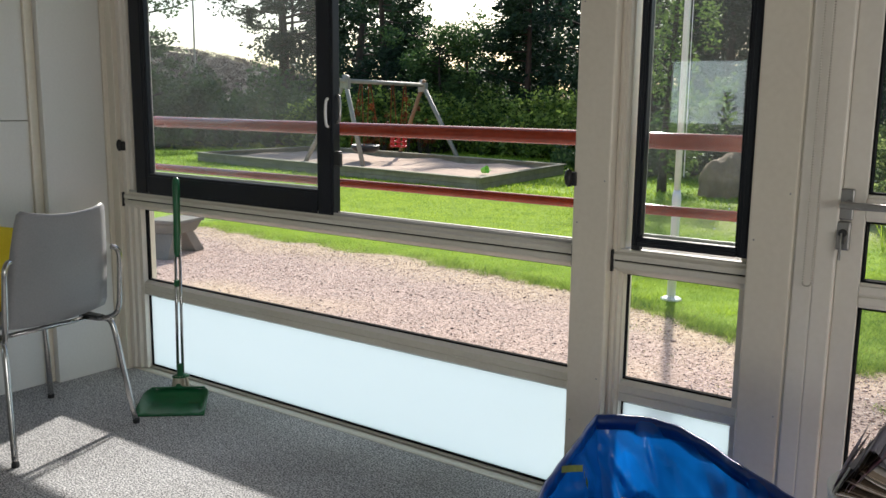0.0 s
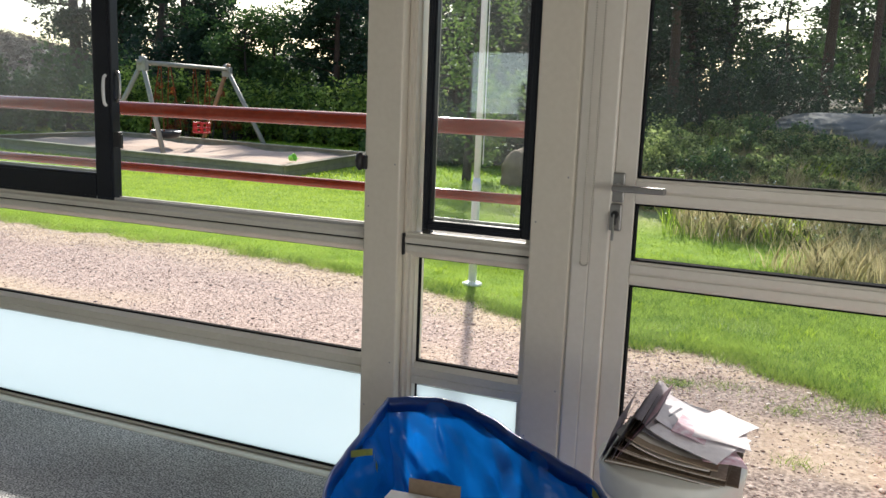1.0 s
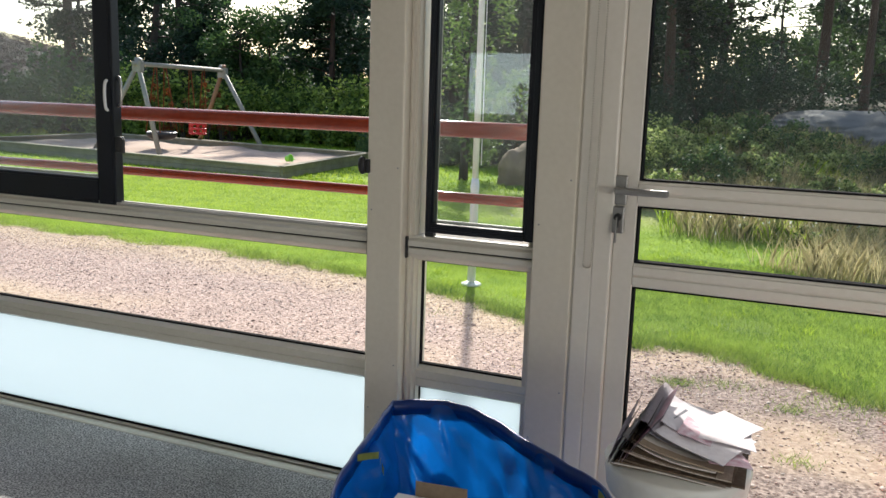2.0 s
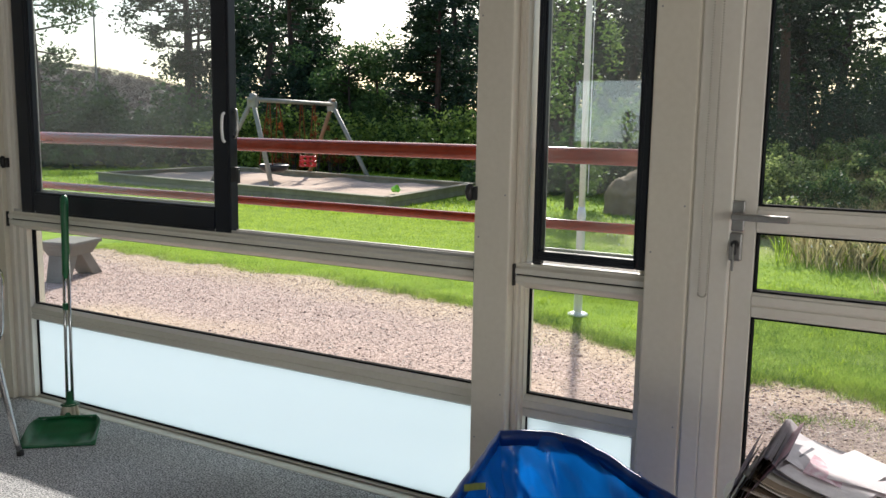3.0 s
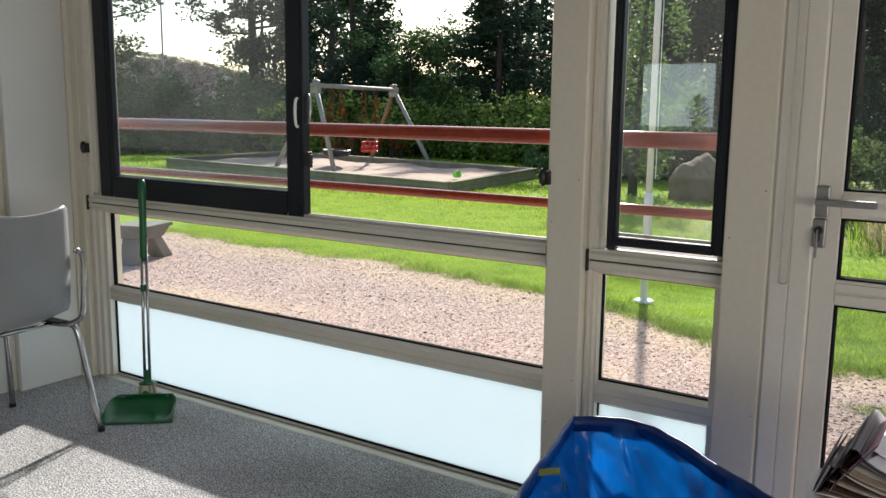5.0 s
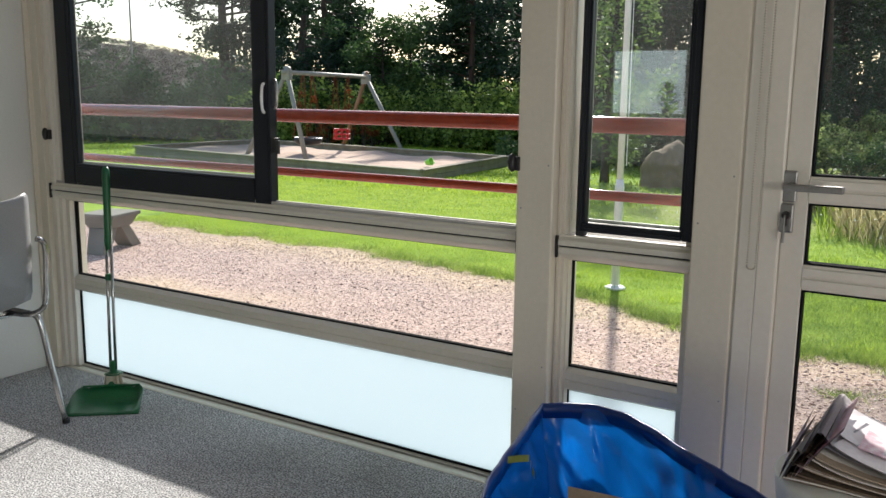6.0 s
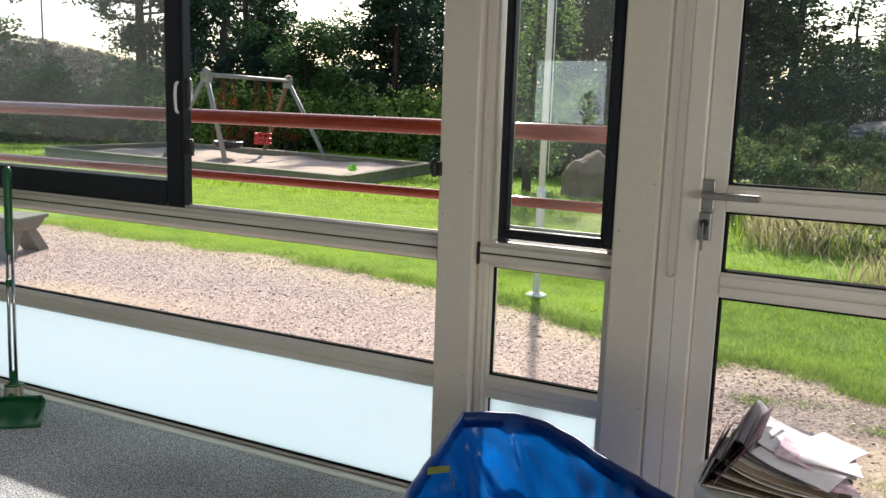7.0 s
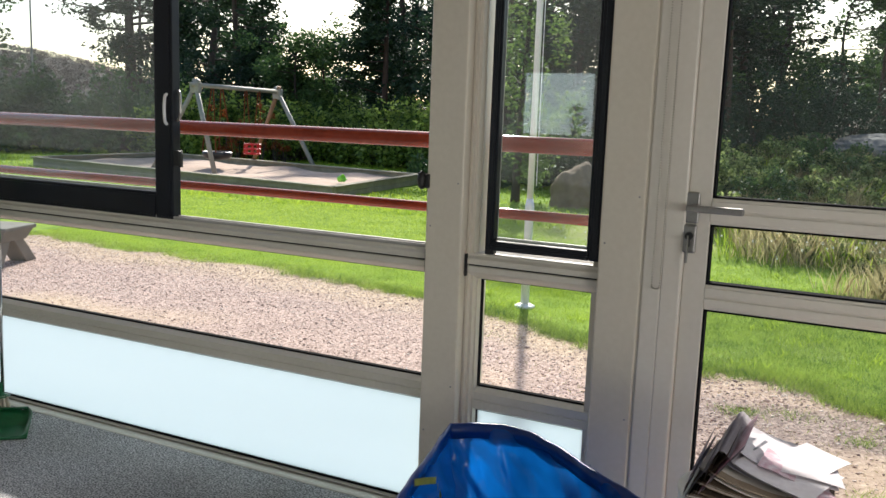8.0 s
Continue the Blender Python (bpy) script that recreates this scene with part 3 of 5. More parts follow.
def catch_knob(x, z, side):
    k = thing("sash_catch", x, -0.088, z, "small black plastic sash catch on the frame", "window catch", "catches beside the sliding sash")
    base = box(-0.010, 0.010, -0.016, 0.0, -0.022, 0.02, 0.003)
    part("base_plate", base, BLACKPLASTIC, k)
    part("knob", tube(((side * 0.010, -0.016, -0.024), (side * 0.012, -0.018, -0.014), (side * 0.014, -0.019, 0.004), (side * 0.012, -0.018, 0.020), (side * 0.010, -0.016, 0.027)), 0.011, 12, radii=(0.006, 0.011, 0.0125, 0.011, 0.006)), BLACKPLASTIC, k, smooth=True)
    return k


catch_knob(-0.062, 1.068, -1).location.y = -0.062
catch_knob(2.266, 1.062, -1).location.y = -0.092

# safety rails outside the openings
for z0, z1, zr in ((1.148, 1.200, 0.026), (0.940, 0.973, 0.0165)):
    r = thing("safety_rail", 1.3, 0.15, (z0 + z1) / 2, "red lacquered wooden safety rail across the window openings", "rail", "rails outside the windows")
    part("bar", tube([(x, 0, 0) for x in (-1.46, -0.5, 0.5, 1.0, 1.6)], zr, 16), RAILRED, r, smooth=True)
    for x in (-1.42, 1.045, 1.55):
        bm = tube(((x, -0.05, -zr - 0.004), (x, -0.012, -zr - 0.004)), 0.006, 8)
        box(x - 0.015, x + 0.015, -0.055, -0.049, -zr - 0.03, -zr + 0.02, 0.001, bm)
        part("bracket", bm, STEEL, r)

# ---------------------------------------------------------------- glazed door
door = thing("door_1", 3.007, -0.058, 0, label="cream-painted glazed door with three panes, closed", category="door", kind="structure")
D = Matrix.Translation((-3.002, 0.06, 0))
DX0, DX1, DY0, DY1 = 3.0155, 3.975, -0.090, -0.051


def dadd(nm, bm, mat, lab="", parent=door, smooth=False):
    bm.transform(D)
    return part(nm, bm, mat, parent, lab, smooth)


dadd("stile", box(DX0, 3.074, DY0, DY1, 0.012, 2.14, 0.003), PAINT_DOOR)
dadd("stile", box(3.915, DX1, DY0, DY1, 0.012, 2.14, 0.003), PAINT_DOOR)
for nm, z0, z1 in (("bottom_rail", 0.012, 0.13), ("lower_rail", 0.780, 0.846), ("middle_rail", 1.002, 1.070), ("top_rail", 2.07, 2.14)):
    m = (z0 + z1) / 2
    bm = box(3.074, 3.915, DY0 + 0.004, DY1, z0, z1, 0.003)
    box(3.074, 3.915, DY0 - 0.003, DY0 + 0.008, z0 + 0.008, m - 0.003, 0.002, bm)
    box(3.074, 3.915, DY0 - 0.003, DY0 + 0.008, m + 0.003, z1 - 0.008, 0.002, bm)
    dadd(nm, bm, PAINT_DOOR)
for z0, z1 in ((0.13, 0.780), (0.846, 1.002), (1.070, 2.07)):
    g = bmesh.new()
    w = 0.005
    for a in ((3.074, 3.915, z0, z0 + w), (3.074, 3.915, z1 - w, z1), (3.074, 3.074 + w, z0 + w, z1 - w), (3.915 - w, 3.915, z0 + w, z1 - w)):
        box(a[0], a[1], -0.084, -0.05, a[2], a[3], bm=g)
    dadd("gasket", g, RUBBER)
    ob = dadd("pane", box(3.077, 3.912, -0.064, -0.058, z0 + 0.003, z1 - 0.003), GLASS)
    ob.visible_shadow = False
hd = box(3.012, 3.046, -0.098, -0.090, 1.003, 1.083, 0.004)
plate = dadd("handle_plate", hd, STEEL, "brushed steel handle plate")
lv = tube(((3.030, -0.097, 1.043), (3.030, -0.132, 1.043)), 0.011, 14)
box(3.020, 3.161, -0.146, -0.128, 1.035, 1.053, 0.005, lv, 3)
dadd("lever", lv, STEEL, "flat steel door lever", plate)
kp = box(3.008, 3.044, -0.100, -0.090, 0.925, 1.000, 0.005)
lock = dadd("lock_plate", kp, STEEL, "steel lock plate")
cy = lathe(((0.0105, 0), (0.0105, 0.008), (0.009, 0.012)), 16)
cy.transform(Matrix.Translation((3.026, -0.099, 0.97)) @ Matrix.Rotation(radians(90), 4, 'X'))
box(3.0215, 3.0305, -0.110, -0.1, 0.942, 0.968, 0.002, cy)
dadd("lock_cylinder", cy, BLACKPLASTIC, "", lock)
ky = box(3.0245, 3.0275, -0.122, -0.109, 0.925, 0.972, 0.001)
box(3.0225, 3.0295, -0.121, -0.118, 0.902, 0.93, 0.001, ky)
dadd("key", ky, STEEL, "small steel key in the lock", lock)

# bead chain of a roller blind on the post
chain = thing("bead_chain", 2.957, -0.112, 0.83, "thin cream bead chain hanging from a roller blind", "blind chain")
zs = np.arange(0.0, 1.32, 0.0068)
bead = []
for k, z in enumerate(zs):
    bead += [(0.011 + 0.004 * z, 0, z + 0.004), (-0.010 + 0.0005 * z, 0.002, z + 0.004)]
for k in range(7):
    a = math.pi * (k + 0.5) / 7
    bead.append((0.0105 * math.cos(a), 0.001, -0.008 * math.sin(a) + 0.002))
octa = np.array(((1, 0, 0), (0, 1, 0), (-1, 0, 0), (0, -1, 0), (0, 0, 1), (0, 0, -1)), dtype=float)
tri = np.array(((0, 1, 4), (1, 2, 4), (2, 3, 4), (3, 0, 4), (1, 0, 5), (2, 1, 5), (3, 2, 5), (0, 3, 5)))
bv = (np.array(bead)[:, None, None, :] + 0.0029 * octa[tri][None]).reshape(-1, 3, 3)
many("bead_string", bv, 3, CHAINTAN, chain)
bm = tube(((0.011, 0, 0), (0.0163, 0, 1.33)), 0.0007, 5)
tube(((-0.010, 0.002, 0), (-0.0094, 0.002, 1.33)), 0.0007, 5, bm)
part("cord", bm, PAINT_DOOR, chain)

# potted plant on the sill of the small window in the back wall
plant = thing("potted_plant", 1.23, -4.54, 1.12, "leafy green pot plant on the small back window's sill", "pot plant")
part("pot", lathe(((0.02, -0.02), (0.035, -0.02), (0.045, 0.055), (0.048, 0.06), (0.042, 0.06), (0.036, 0.045), (0.02, 0.04)), 20), WHITEPLASTIC, plant, "", True)
tagged(part("trim", box(0.74, 1.34, -4.598, -4.49, 1.075, 1.099, 0.003), PAINT), "narrow painted sill under the back window", "window sill", kind="structure")
pq, pr = [], np.random.default_rng(77)
for k in range(90):
    a, h, rr = pr.uniform(0, 6.28), pr.uniform(0.04, 0.26), pr.uniform(0.02, 0.085)
    c0 = np.array((rr * math.cos(a), 0.3 * rr * math.sin(a), h))
    d0 = np.array((math.cos(a) * 0.03, math.sin(a) * 0.012, pr.uniform(0.005, 0.03)))
    n0 = np.array((-math.sin(a) * 0.009, math.cos(a) * 0.005, pr.uniform(-0.008, 0.008)))
    pq.append((c0 - d0, c0 + n0, c0 + d0, c0 - n0))
bm = bmesh.new()
for k in range(7):
    tube(((0.004 * (k - 3), 0, 0.04), (0.012 * (k - 3), 0.005, 0.13), (0.022 * (k - 3), 0, 0.20 + 0.02 * (k % 3))), 0.002, 5, bm)
part("stem", bm, GREENPLASTIC, plant)
many("leaf", pq, 4, SPRUCE, plant)

# ---------------------------------------------------------------- chair


def stacking_chair(x, y, turn):
    """Grey shell on a bent chrome frame; it faces -x before turning, its back legs at +x."""
    c = thing("stacking_chair", x, y, 0, "grey plastic shell chair with a bent chrome tube frame", "chair")
    c.rotation_euler.z = radians(turn)
    # shell: one bent sheet, seat to back, with thickness
    rows = ((-0.24, 0.437, 0.40), (-0.20, 0.450, 0.42), (-0.08, 0.444, 0.43), (0.06, 0.438, 0.43), (0.16, 0.443, 0.43), (0.205, 0.462, 0.425), (0.232, 0.50, 0.42), (0.252, 0.56, 0.415), (0.270, 0.65, 0.405), (0.286, 0.75, 0.385), (0.300, 0.83, 0.365), (0.307, 0.862, 0.352), (0.309, 0.873, 0.325))
    nx = 12
    for name, lift in (("shell", 0),):
        bm = bmesh.new()
        grid = []
        for i, (px, pz, w) in enumerate(rows):
            line = []
            for k in range(nx + 1):
                u = 2 * k / nx - 1
                curl = 0.022 * abs(u) ** 2.4
                back = min(1.0, max(0.0, (pz - 0.46) / 0.12))
                line.append(bm.verts.new((px - curl * back * 1.2, u * w / 2, pz + curl * (1 - back) + 0.022 * back * abs(u) ** 2 * (pz - 0.46) / 0.4)))
            grid.append(line)
        for a, b in zip(grid, grid[1:]):
            for k in range(nx):
                bm.faces.new((a[k], a[k + 1], b[k + 1], b[k]))
        bmesh.ops.recalc_face_normals(bm, faces=bm.faces)
        bmesh.ops.solidify(bm, geom=bm.faces[:], thickness=0.009)
        sh = part("shell", bm, SHELL, c, "smooth grey plastic seat shell", True)
    # side frames: leg, bend under the seat, rise beside the back
    for s in (-1, 1):
        yy = s * 0.222
        leg = smooth_path(((0.300, s * 0.258, 0.004), (0.262, s * 0.240, 0.22), (0.232, s * 0.226, 0.39), (0.205, s * 0.215, 0.426), (0.14, s * 0.185, 0.428)), 6)
        bl_ = part("back_leg", tube(leg, 0.0115, 12), CHROME, c, "", True)
        fl = smooth_path(((-0.245, s * 0.25, 0.004), (-0.225, s * 0.232, 0.22), (-0.21, s * 0.215, 0.40), (-0.18, s * 0.20, 0.422), (-0.10, s * 0.185, 0.428)), 6)
        fl_ = part("front_leg", tube(fl, 0.0115, 12), CHROME, c, "", True)
        arm = smooth_path(((0.08, s * 0.19, 0.425), (0.19, s * 0.205, 0.426), (0.245, s * 0.230, 0.45), (0.262, s * 0.236, 0.50), (0.272, s * 0.236, 0.60), (0.278, s * 0.234, 0.685), (0.274, s * 0.222, 0.715), (0.268, s * 0.205, 0.722)), 6)
        part("side_tube", tube(arm, 0.0105, 12), CHROME, c, "", True)
        part("seat_pad", box(0.10, 0.20, s * 0.205 - 0.03, s * 0.205 + 0.012, 0.430, 0.440, 0.003), BLACKPLASTIC, c)
        part("foot_cap", lathe(((0.0135, 0), (0.0135, 0.014), (0.012, 0.018)), 12), BLACKPLASTIC, bl_).location = (0.300, s * 0.258, 0)
        part("foot_cap", lathe(((0.0135, 0), (0.0135, 0.014), (0.012, 0.018)), 12), BLACKPLASTIC, fl_).location = (-0.245, s * 0.25, 0)
    part("cross_tube", tube(((0.13, -0.185, 0.424), (0.13, 0.185, 0.424)), 0.009, 10), CHROME, c, "", True)
    part("cross_tube", tube(((-0.10, -0.185, 0.424), (-0.10, 0.185, 0.424)), 0.009, 10), CHROME, c, "", True)
    return c


stacking_chair(0.268, -0.762, 4)

# yellow cushion propped on the chair beyond, and that chair's pale seat edge
cu = bmesh.new()
bmesh.ops.create_cube(cu, size=1.0)
bmesh.ops.subdivide_edges(cu, edges=cu.edges[:], cuts=7, use_grid_fill=True)
for v in cu.verts:
    u, w = 2 * v.co.x, 2 * v.co.z
    edge = max(abs(u), abs(w))
    v.co.y *= 0.13 * (1 - 0.85 * edge ** 4) + 0.01 * noise.noise(v.co * 3)
    v.co.x *= 0.36 * (1 - 0.06 * (1 - abs(w)))
    v.co.z *= 0.34 * (1 - 0.06 * (1 - abs(u)))
cush = tagged(part("cushion", cu, YELLOW, smooth=True), "bright yellow cloth cushion propped on a chair seat", "cushion")
cush.matrix_world = pose(0.11, -0.865, 0.645, 0, 14, 70)

# ---------------------------------------------------------------- broom and dustpan
broom = thing("broom", 0.452, -0.20, 0, "upright green broom with a twin metal handle and pale bristles", "broom")
top, low = Vector((-0.085, 0.09, 0.955)), Vector((-0.012, 0.02, 0.115))
ax = (top - low).normalized()
for nm, off in (("handle_tube", -0.011), ("handle_tube", 0.011)):
    o = Vector((off, off * 0.4, 0))
    part(nm, tube((low + o, low + o * 0.9 + ax * 0.60), 0.0065, 10), CHROME, broom, "slim bright metal handle tube", True)
part("grip", tube([low + ax * s for s in (0.50, 0.52, 0.60, 0.68, 0.76, 0.80, 0.83, 0.842)], 0.014, 12, radii=(0.011, 0.016, 0.016, 0.015, 0.016, 0.0165, 0.015, 0.008)), GREENPLASTIC, broom, "green plastic hand grip", True)
part("clip", box(low.x + ax.x * 0.385 - 0.014, low.x + ax.x * 0.385 + 0.004, 0.038, 0.060, 0.482, 0.512, 0.004), GREENPLASTIC, broom)
part("socket", tube((low + Vector((0, 0, 0.035)), low - Vector((0, 0, 0.01)), low - Vector((0, 0, 0.02))), 0.02, 14, radii=(0.013, 0.016, 0.038)), GREENPLASTIC, broom, "green brush socket", True)
bq = []
for k in range(420):
    a, rr = rng.uniform(0, 2 * math.pi), math.sqrt(rng.uniform(0, 1))
    bx, by = rr * 0.037 * math.cos(a), rr * 0.022 * math.sin(a)
    sp_ = 1.35 + 0.2 * rng.uniform()
    a0 = np.array((low.x + bx, low.y + by, 0.097))
    a1 = np.array((low.x + bx * sp_, low.y + by * sp_, 0.026 + 0.01 * rng.uniform()))
    d = np.array((math.cos(a * 5), math.sin(a * 5), 0)) * 0.0016
    bq.append((a0 - d, a0 + d, a1 + d, a1 - d))
part("bristle_core", tube((low - Vector((0, 0, 0.015)), low - Vector((0, 0, 0.085))), 0.02, 14, radii=(0.028, 0.033)), BRISTLE, broom)
many("bristles", bq, 4, BRISTLE, broom, "pale straw-coloured bristles")

pan = thing("dustpan", 0.527, -0.285, 0.0, "green plastic dustpan lying open on the carpet", "dustpan")
pan.rotation_euler.z = radians(41)
bm = bmesh.new()
W, L, HH = 0.142, 0.20, 0.050
prof = []
for i in range(9):
    t = i / 8
    line = []
    for k in range(13):
        u = 2 * k / 12 - 1
        wall = max(0.0, (abs(u) - 0.86) / 0.14)
        lift = wall * (0.004 + HH * t ** 0.8) + (max(0.0, (t - 0.72) / 0.28) ** 1.5 * HH * (1 - wall) * (1 - 0.25 * u * u))
        wid = W * (1.0 - 0.07 * t - 0.15 * max(0.0, (t - 0.7) / 0.3) ** 2)
        line.append(bm.verts.new((u * wid, -L / 2 + L * t, 0.004 + lift + 0.002 * math.cos(u * 9) * (1 - wall))))
    prof.append(line)
for a, b in zip(prof, prof[1:]):
    for k in range(12):
        bm.faces.new((a[k], a[k + 1], b[k + 1], b[k]))
bmesh.ops.recalc_face_normals(bm, faces=bm.faces)
bmesh.ops.solidify(bm, geom=bm.faces[:], thickness=0.003)
part("tray", bm, GREENPLASTIC, pan, "", True)
part("lip", tube([(u * W, -L / 2, 0.004) for u in (-1, -0.5, 0, 0.5, 1)], 0.004, 8), GREENPLASTIC, pan)
part("rim", tube(smooth_path(((-W * 0.78, L / 2 - 0.004, 0.056), (-W * 0.5, L / 2, 0.054), (0, L / 2, 0.056), (W * 0.5, L / 2, 0.054), (W * 0.78, L / 2 - 0.004, 0.056)), 4), 0.0045, 8), GREENPLASTIC, pan, "", True)
part("handle_socket", tube(((0, L / 2, 0.055), (0, L / 2 + 0.03, 0.06), (0, L / 2 + 0.05, 0.062)), 0.014, 10), GREENPLASTIC, pan, "", True)

# ---------------------------------------------------------------- blue bag
bag = thing("carrier_bag", 2.86, -0.70, 0, "large open blue woven-plastic carrier bag full of cardboard", "bag")
rim = ((-0.372, 0.362, 0.432), (-0.30, 0.405, 0.434), (-0.215, 0.428, 0.430), (-0.075, 0.368, 0.428), (0.045, 0.282, 0.422), (0.17, 0.205, 0.414), (0.285, 0.130, 0.405), (0.335, 0.00, 0.385), (0.300, -0.26, 0.37), (0.10, -0.335, 0.36), (-0.12, -0.335, 0.365), (-0.265, -0.15, 0.385), (-0.315, 0.02, 0.402), (-0.345, 0.19, 0.418))


def facets(a, b, seed):
    """Flat crumple fields between random heights on a slanted triangle grid."""
    a, b = a + 0.35 * b, b
    i, j = math.floor(a), math.floor(b)
    u, v = a - i, b - j

    def knot(p, q):
        return noise.noise(Vector((p * 3.7 + seed, q * 5.3 - seed, seed * 1.9)))

    if u + v < 1:
        return knot(i, j) * (1 - u - v) + knot(i + 1, j) * u + knot(i, j + 1) * v
    return knot(i + 1, j + 1) * (u + v - 1) + knot(i, j + 1) * (1 - u) + knot(i + 1, j) * (1 - v)


dense = [p + 0.006 * noise.noise_vector(p * 4.5) + 0.004 * noise.noise_vector(p * 16.0) for p in smooth_path(rim + (rim[0],), 14)[:-1]]
base_c = Vector((0.0, 0.02, 0))
bm = bmesh.new()
levels = 44
rings = []
for j in range(levels + 1):
    t = j / levels
    ring = []
    for k, p in enumerate(dense):
        q = base_c + (p - base_c) * (0.70 + 0.30 * t ** 0.8)
        v = Vector((q.x, q.y, 0.004 + (p.z - 0.004) * t))
        out = Vector((p.x, p.y, 0)).normalized()
        a_, h_ = k / len(dense), t
        cr = 0.085 * facets(a_ * 13.0, h_ * 2.6, 3.3) + 0.052 * facets(a_ * 30.0 + 0.4, h_ * 6.0, 8.1) + 0.018 * facets(a_ * 70.0, h_ * 15.0, 5.7)
        v += out * cr * min(1.0, 4.0 * (1.02 - t)) * min(1.0, t * 4.0)
        ring.append(bm.verts.new(v))
    rings.append(ring)
n = len(dense)
for a, b in zip(rings, rings[1:]):
    for k in range(n):
        bm.faces.new((a[k], a[(k + 1) % n], b[(k + 1) % n], b[k]))
bm.faces.new(rings[0])
bmesh.ops.recalc_face_normals(bm, faces=bm.faces)
part("body", bm, BAGBLUE, bag, "", True)
bm = bmesh.new()
hem = []
for dz, off in ((0.003, 0.004), (-0.038, 0.006), (-0.038, -0.006), (0.003, -0.004)):
    hem.append([bm.verts.new(Vector((p.x, p.y, p.z + dz)) + Vector((p.x, p.y, 0)).normalized() * off) for p in dense])
for i in range(4):
    a, b = hem[i], hem[(i + 1) % 4]
    for k in range(n):
        bm.faces.new((a[k], a[(k + 1) % n], b[(k + 1) % n], b[k]))
part("hem", bm, BAGHEM, bag, "dark blue folded hem", True)


def strap(points, w, name="strap"):
    pts = smooth_path(points, 6)
    bm = bmesh.new()
    a = [bm.verts.new(p + Vector((0, 0, w / 2))) for p in pts]
    b = [bm.verts.new(p - Vector((0, 0, w / 2))) for p in pts]
    for k in range(len(pts) - 1):
        bm.faces.new((a[k], a[k + 1], b[k + 1], b[k]))
    bmesh.ops.solidify(bm, geom=bm.faces[:], thickness=0.002)
    part(name, bm, STRAP, bag, "printed green-yellow strap")


strap(((-0.314, 0.050, 0.396), (-0.302, 0.090, 0.388), (-0.294, 0.125, 0.378)), 0.018)
strap(((-0.286, 0.118, 0.370), (-0.282, 0.112, 0.366)), 0.018)
strap(((-0.274, 0.105, 0.360), (-0.262, 0.092, 0.352)), 0.020)
strap(((0.268, 0.120, 0.402), (0.292, 0.085, 0.398), (0.322, 0.02, 0.386)), 0.020)

# cardboard and paper inside the bag
for nm, x0, x1, y0, y1, z0, z1, mat, tilt, lab, cat in (
        ("cardboard_box", -0.185, 0.06, -0.24, 0.06, 0.02, 0.330, CARD, -2.7, "flattened brown cardboard box inside the bag", "box"),
        ("carton_sheet", -0.19, 0.085, -0.23, 0.055, 0.334, 0.338, CARD_WHITE, -2.7, "white coated carton sheet lying on cardboard", "carton")):
    o = thing(nm, 2.86, -0.70, 0, lab, cat)
    o.rotation_euler = (0, 0, radians(-tilt * 2.2))
    b_ = box(x0, x1, y0, y1, z0, z1, 0.002)
    part("panel", b_, mat, o)
    if nm == "cardboard_box":
        f = box(-0.148, -0.02, 0.0605, 0.0635, 0.02, 0.372, 0.001)
        part("flap", f, CARD, o)
        part("flap", box(-0.191, -0.1865, -0.20, 0.05, 0.02, 0.333, 0.001), CARD, o)

# ---------------------------------------------------------------- stool with newspapers
stool = thing("stool", 3.296, -0.591, 0, "round white plastic stool beside the door", "stool")
part("seat", lathe(((0.02, 0.448), (0.136, 0.448), (0.144, 0.451), (0.148, 0.460), (0.153, 0.504), (0.155, 0.517), (0.149, 0.5225), (0.02, 0.5225)), 40), WHITEPLASTIC, stool, "", True)
for k in range(4):
    a = radians(45 + 90 * k)
    part("leg", tube(((0.105 * math.cos(a), 0.105 * math.sin(a), 0.4485), (0.155 * math.cos(a), 0.155 * math.sin(a), 0.0)), 0.017, 12, radii=(0.019, 0.014)), WHITEPLASTIC, stool, "", True)


def draped(x0, x1, y0, y1, z, rise, fall, t, seed, yaw=0.0, sag=0.0, nx=16, ny=6):
    """A paper whose left end bends up by rise and whose other end may fall, with thickness and a few soft waves."""
    q = np.random.default_rng(seed)
    ph, wob = q.uniform(0, 6.28), q.uniform(0.0012, 0.003)
    bm = bmesh.new()
    cx, cy = (x0 + x1) / 2, (y0 + y1) / 2
    turn_ = Matrix.Rotation(radians(yaw), 3, 'Z')
    g = []
    for i in range(nx + 1):
        u, row = i / nx, []
        for j in range(ny + 1):
            v = j / ny
            p = turn_ @ Vector((x0 + (x1 - x0) * u - cx, y0 + (y1 - y0) * v - cy, 0))
            h = rise * (1 - u) ** 2.6 - fall * u * u - sag * (2 * v - 1) ** 2 * u + wob * math.sin(ph + 5.0 * u + 2.0 * v)
            row.append(bm.verts.new((p.x + cx, p.y + cy, z + h)))
        g.append(row)
    for i in range(nx):
        for j in range(ny):
            bm.faces.new((g[i][j], g[i + 1][j], g[i + 1][j + 1], g[i][j + 1]))
    bmesh.ops.recalc_face_normals(bm, faces=bm.faces)
    bmesh.ops.solidify(bm, geom=bm.faces[:], thickness=t)
    return bm


ON_STOOL = Matrix.Translation((3.300, -0.597, 0.5265)) @ Matrix.Scale(0.90, 4) @ Matrix.Translation((-3.29, 0.49, -0.4835))


def lay_paper(nm, bm, mat, lab):
    bm.transform(ON_STOOL)
    return tagged(part(nm, bm, mat, smooth=False), lab, nm, "papers stacked on the stool")


r3 = np.random.default_rng(21)
z = 0.4835
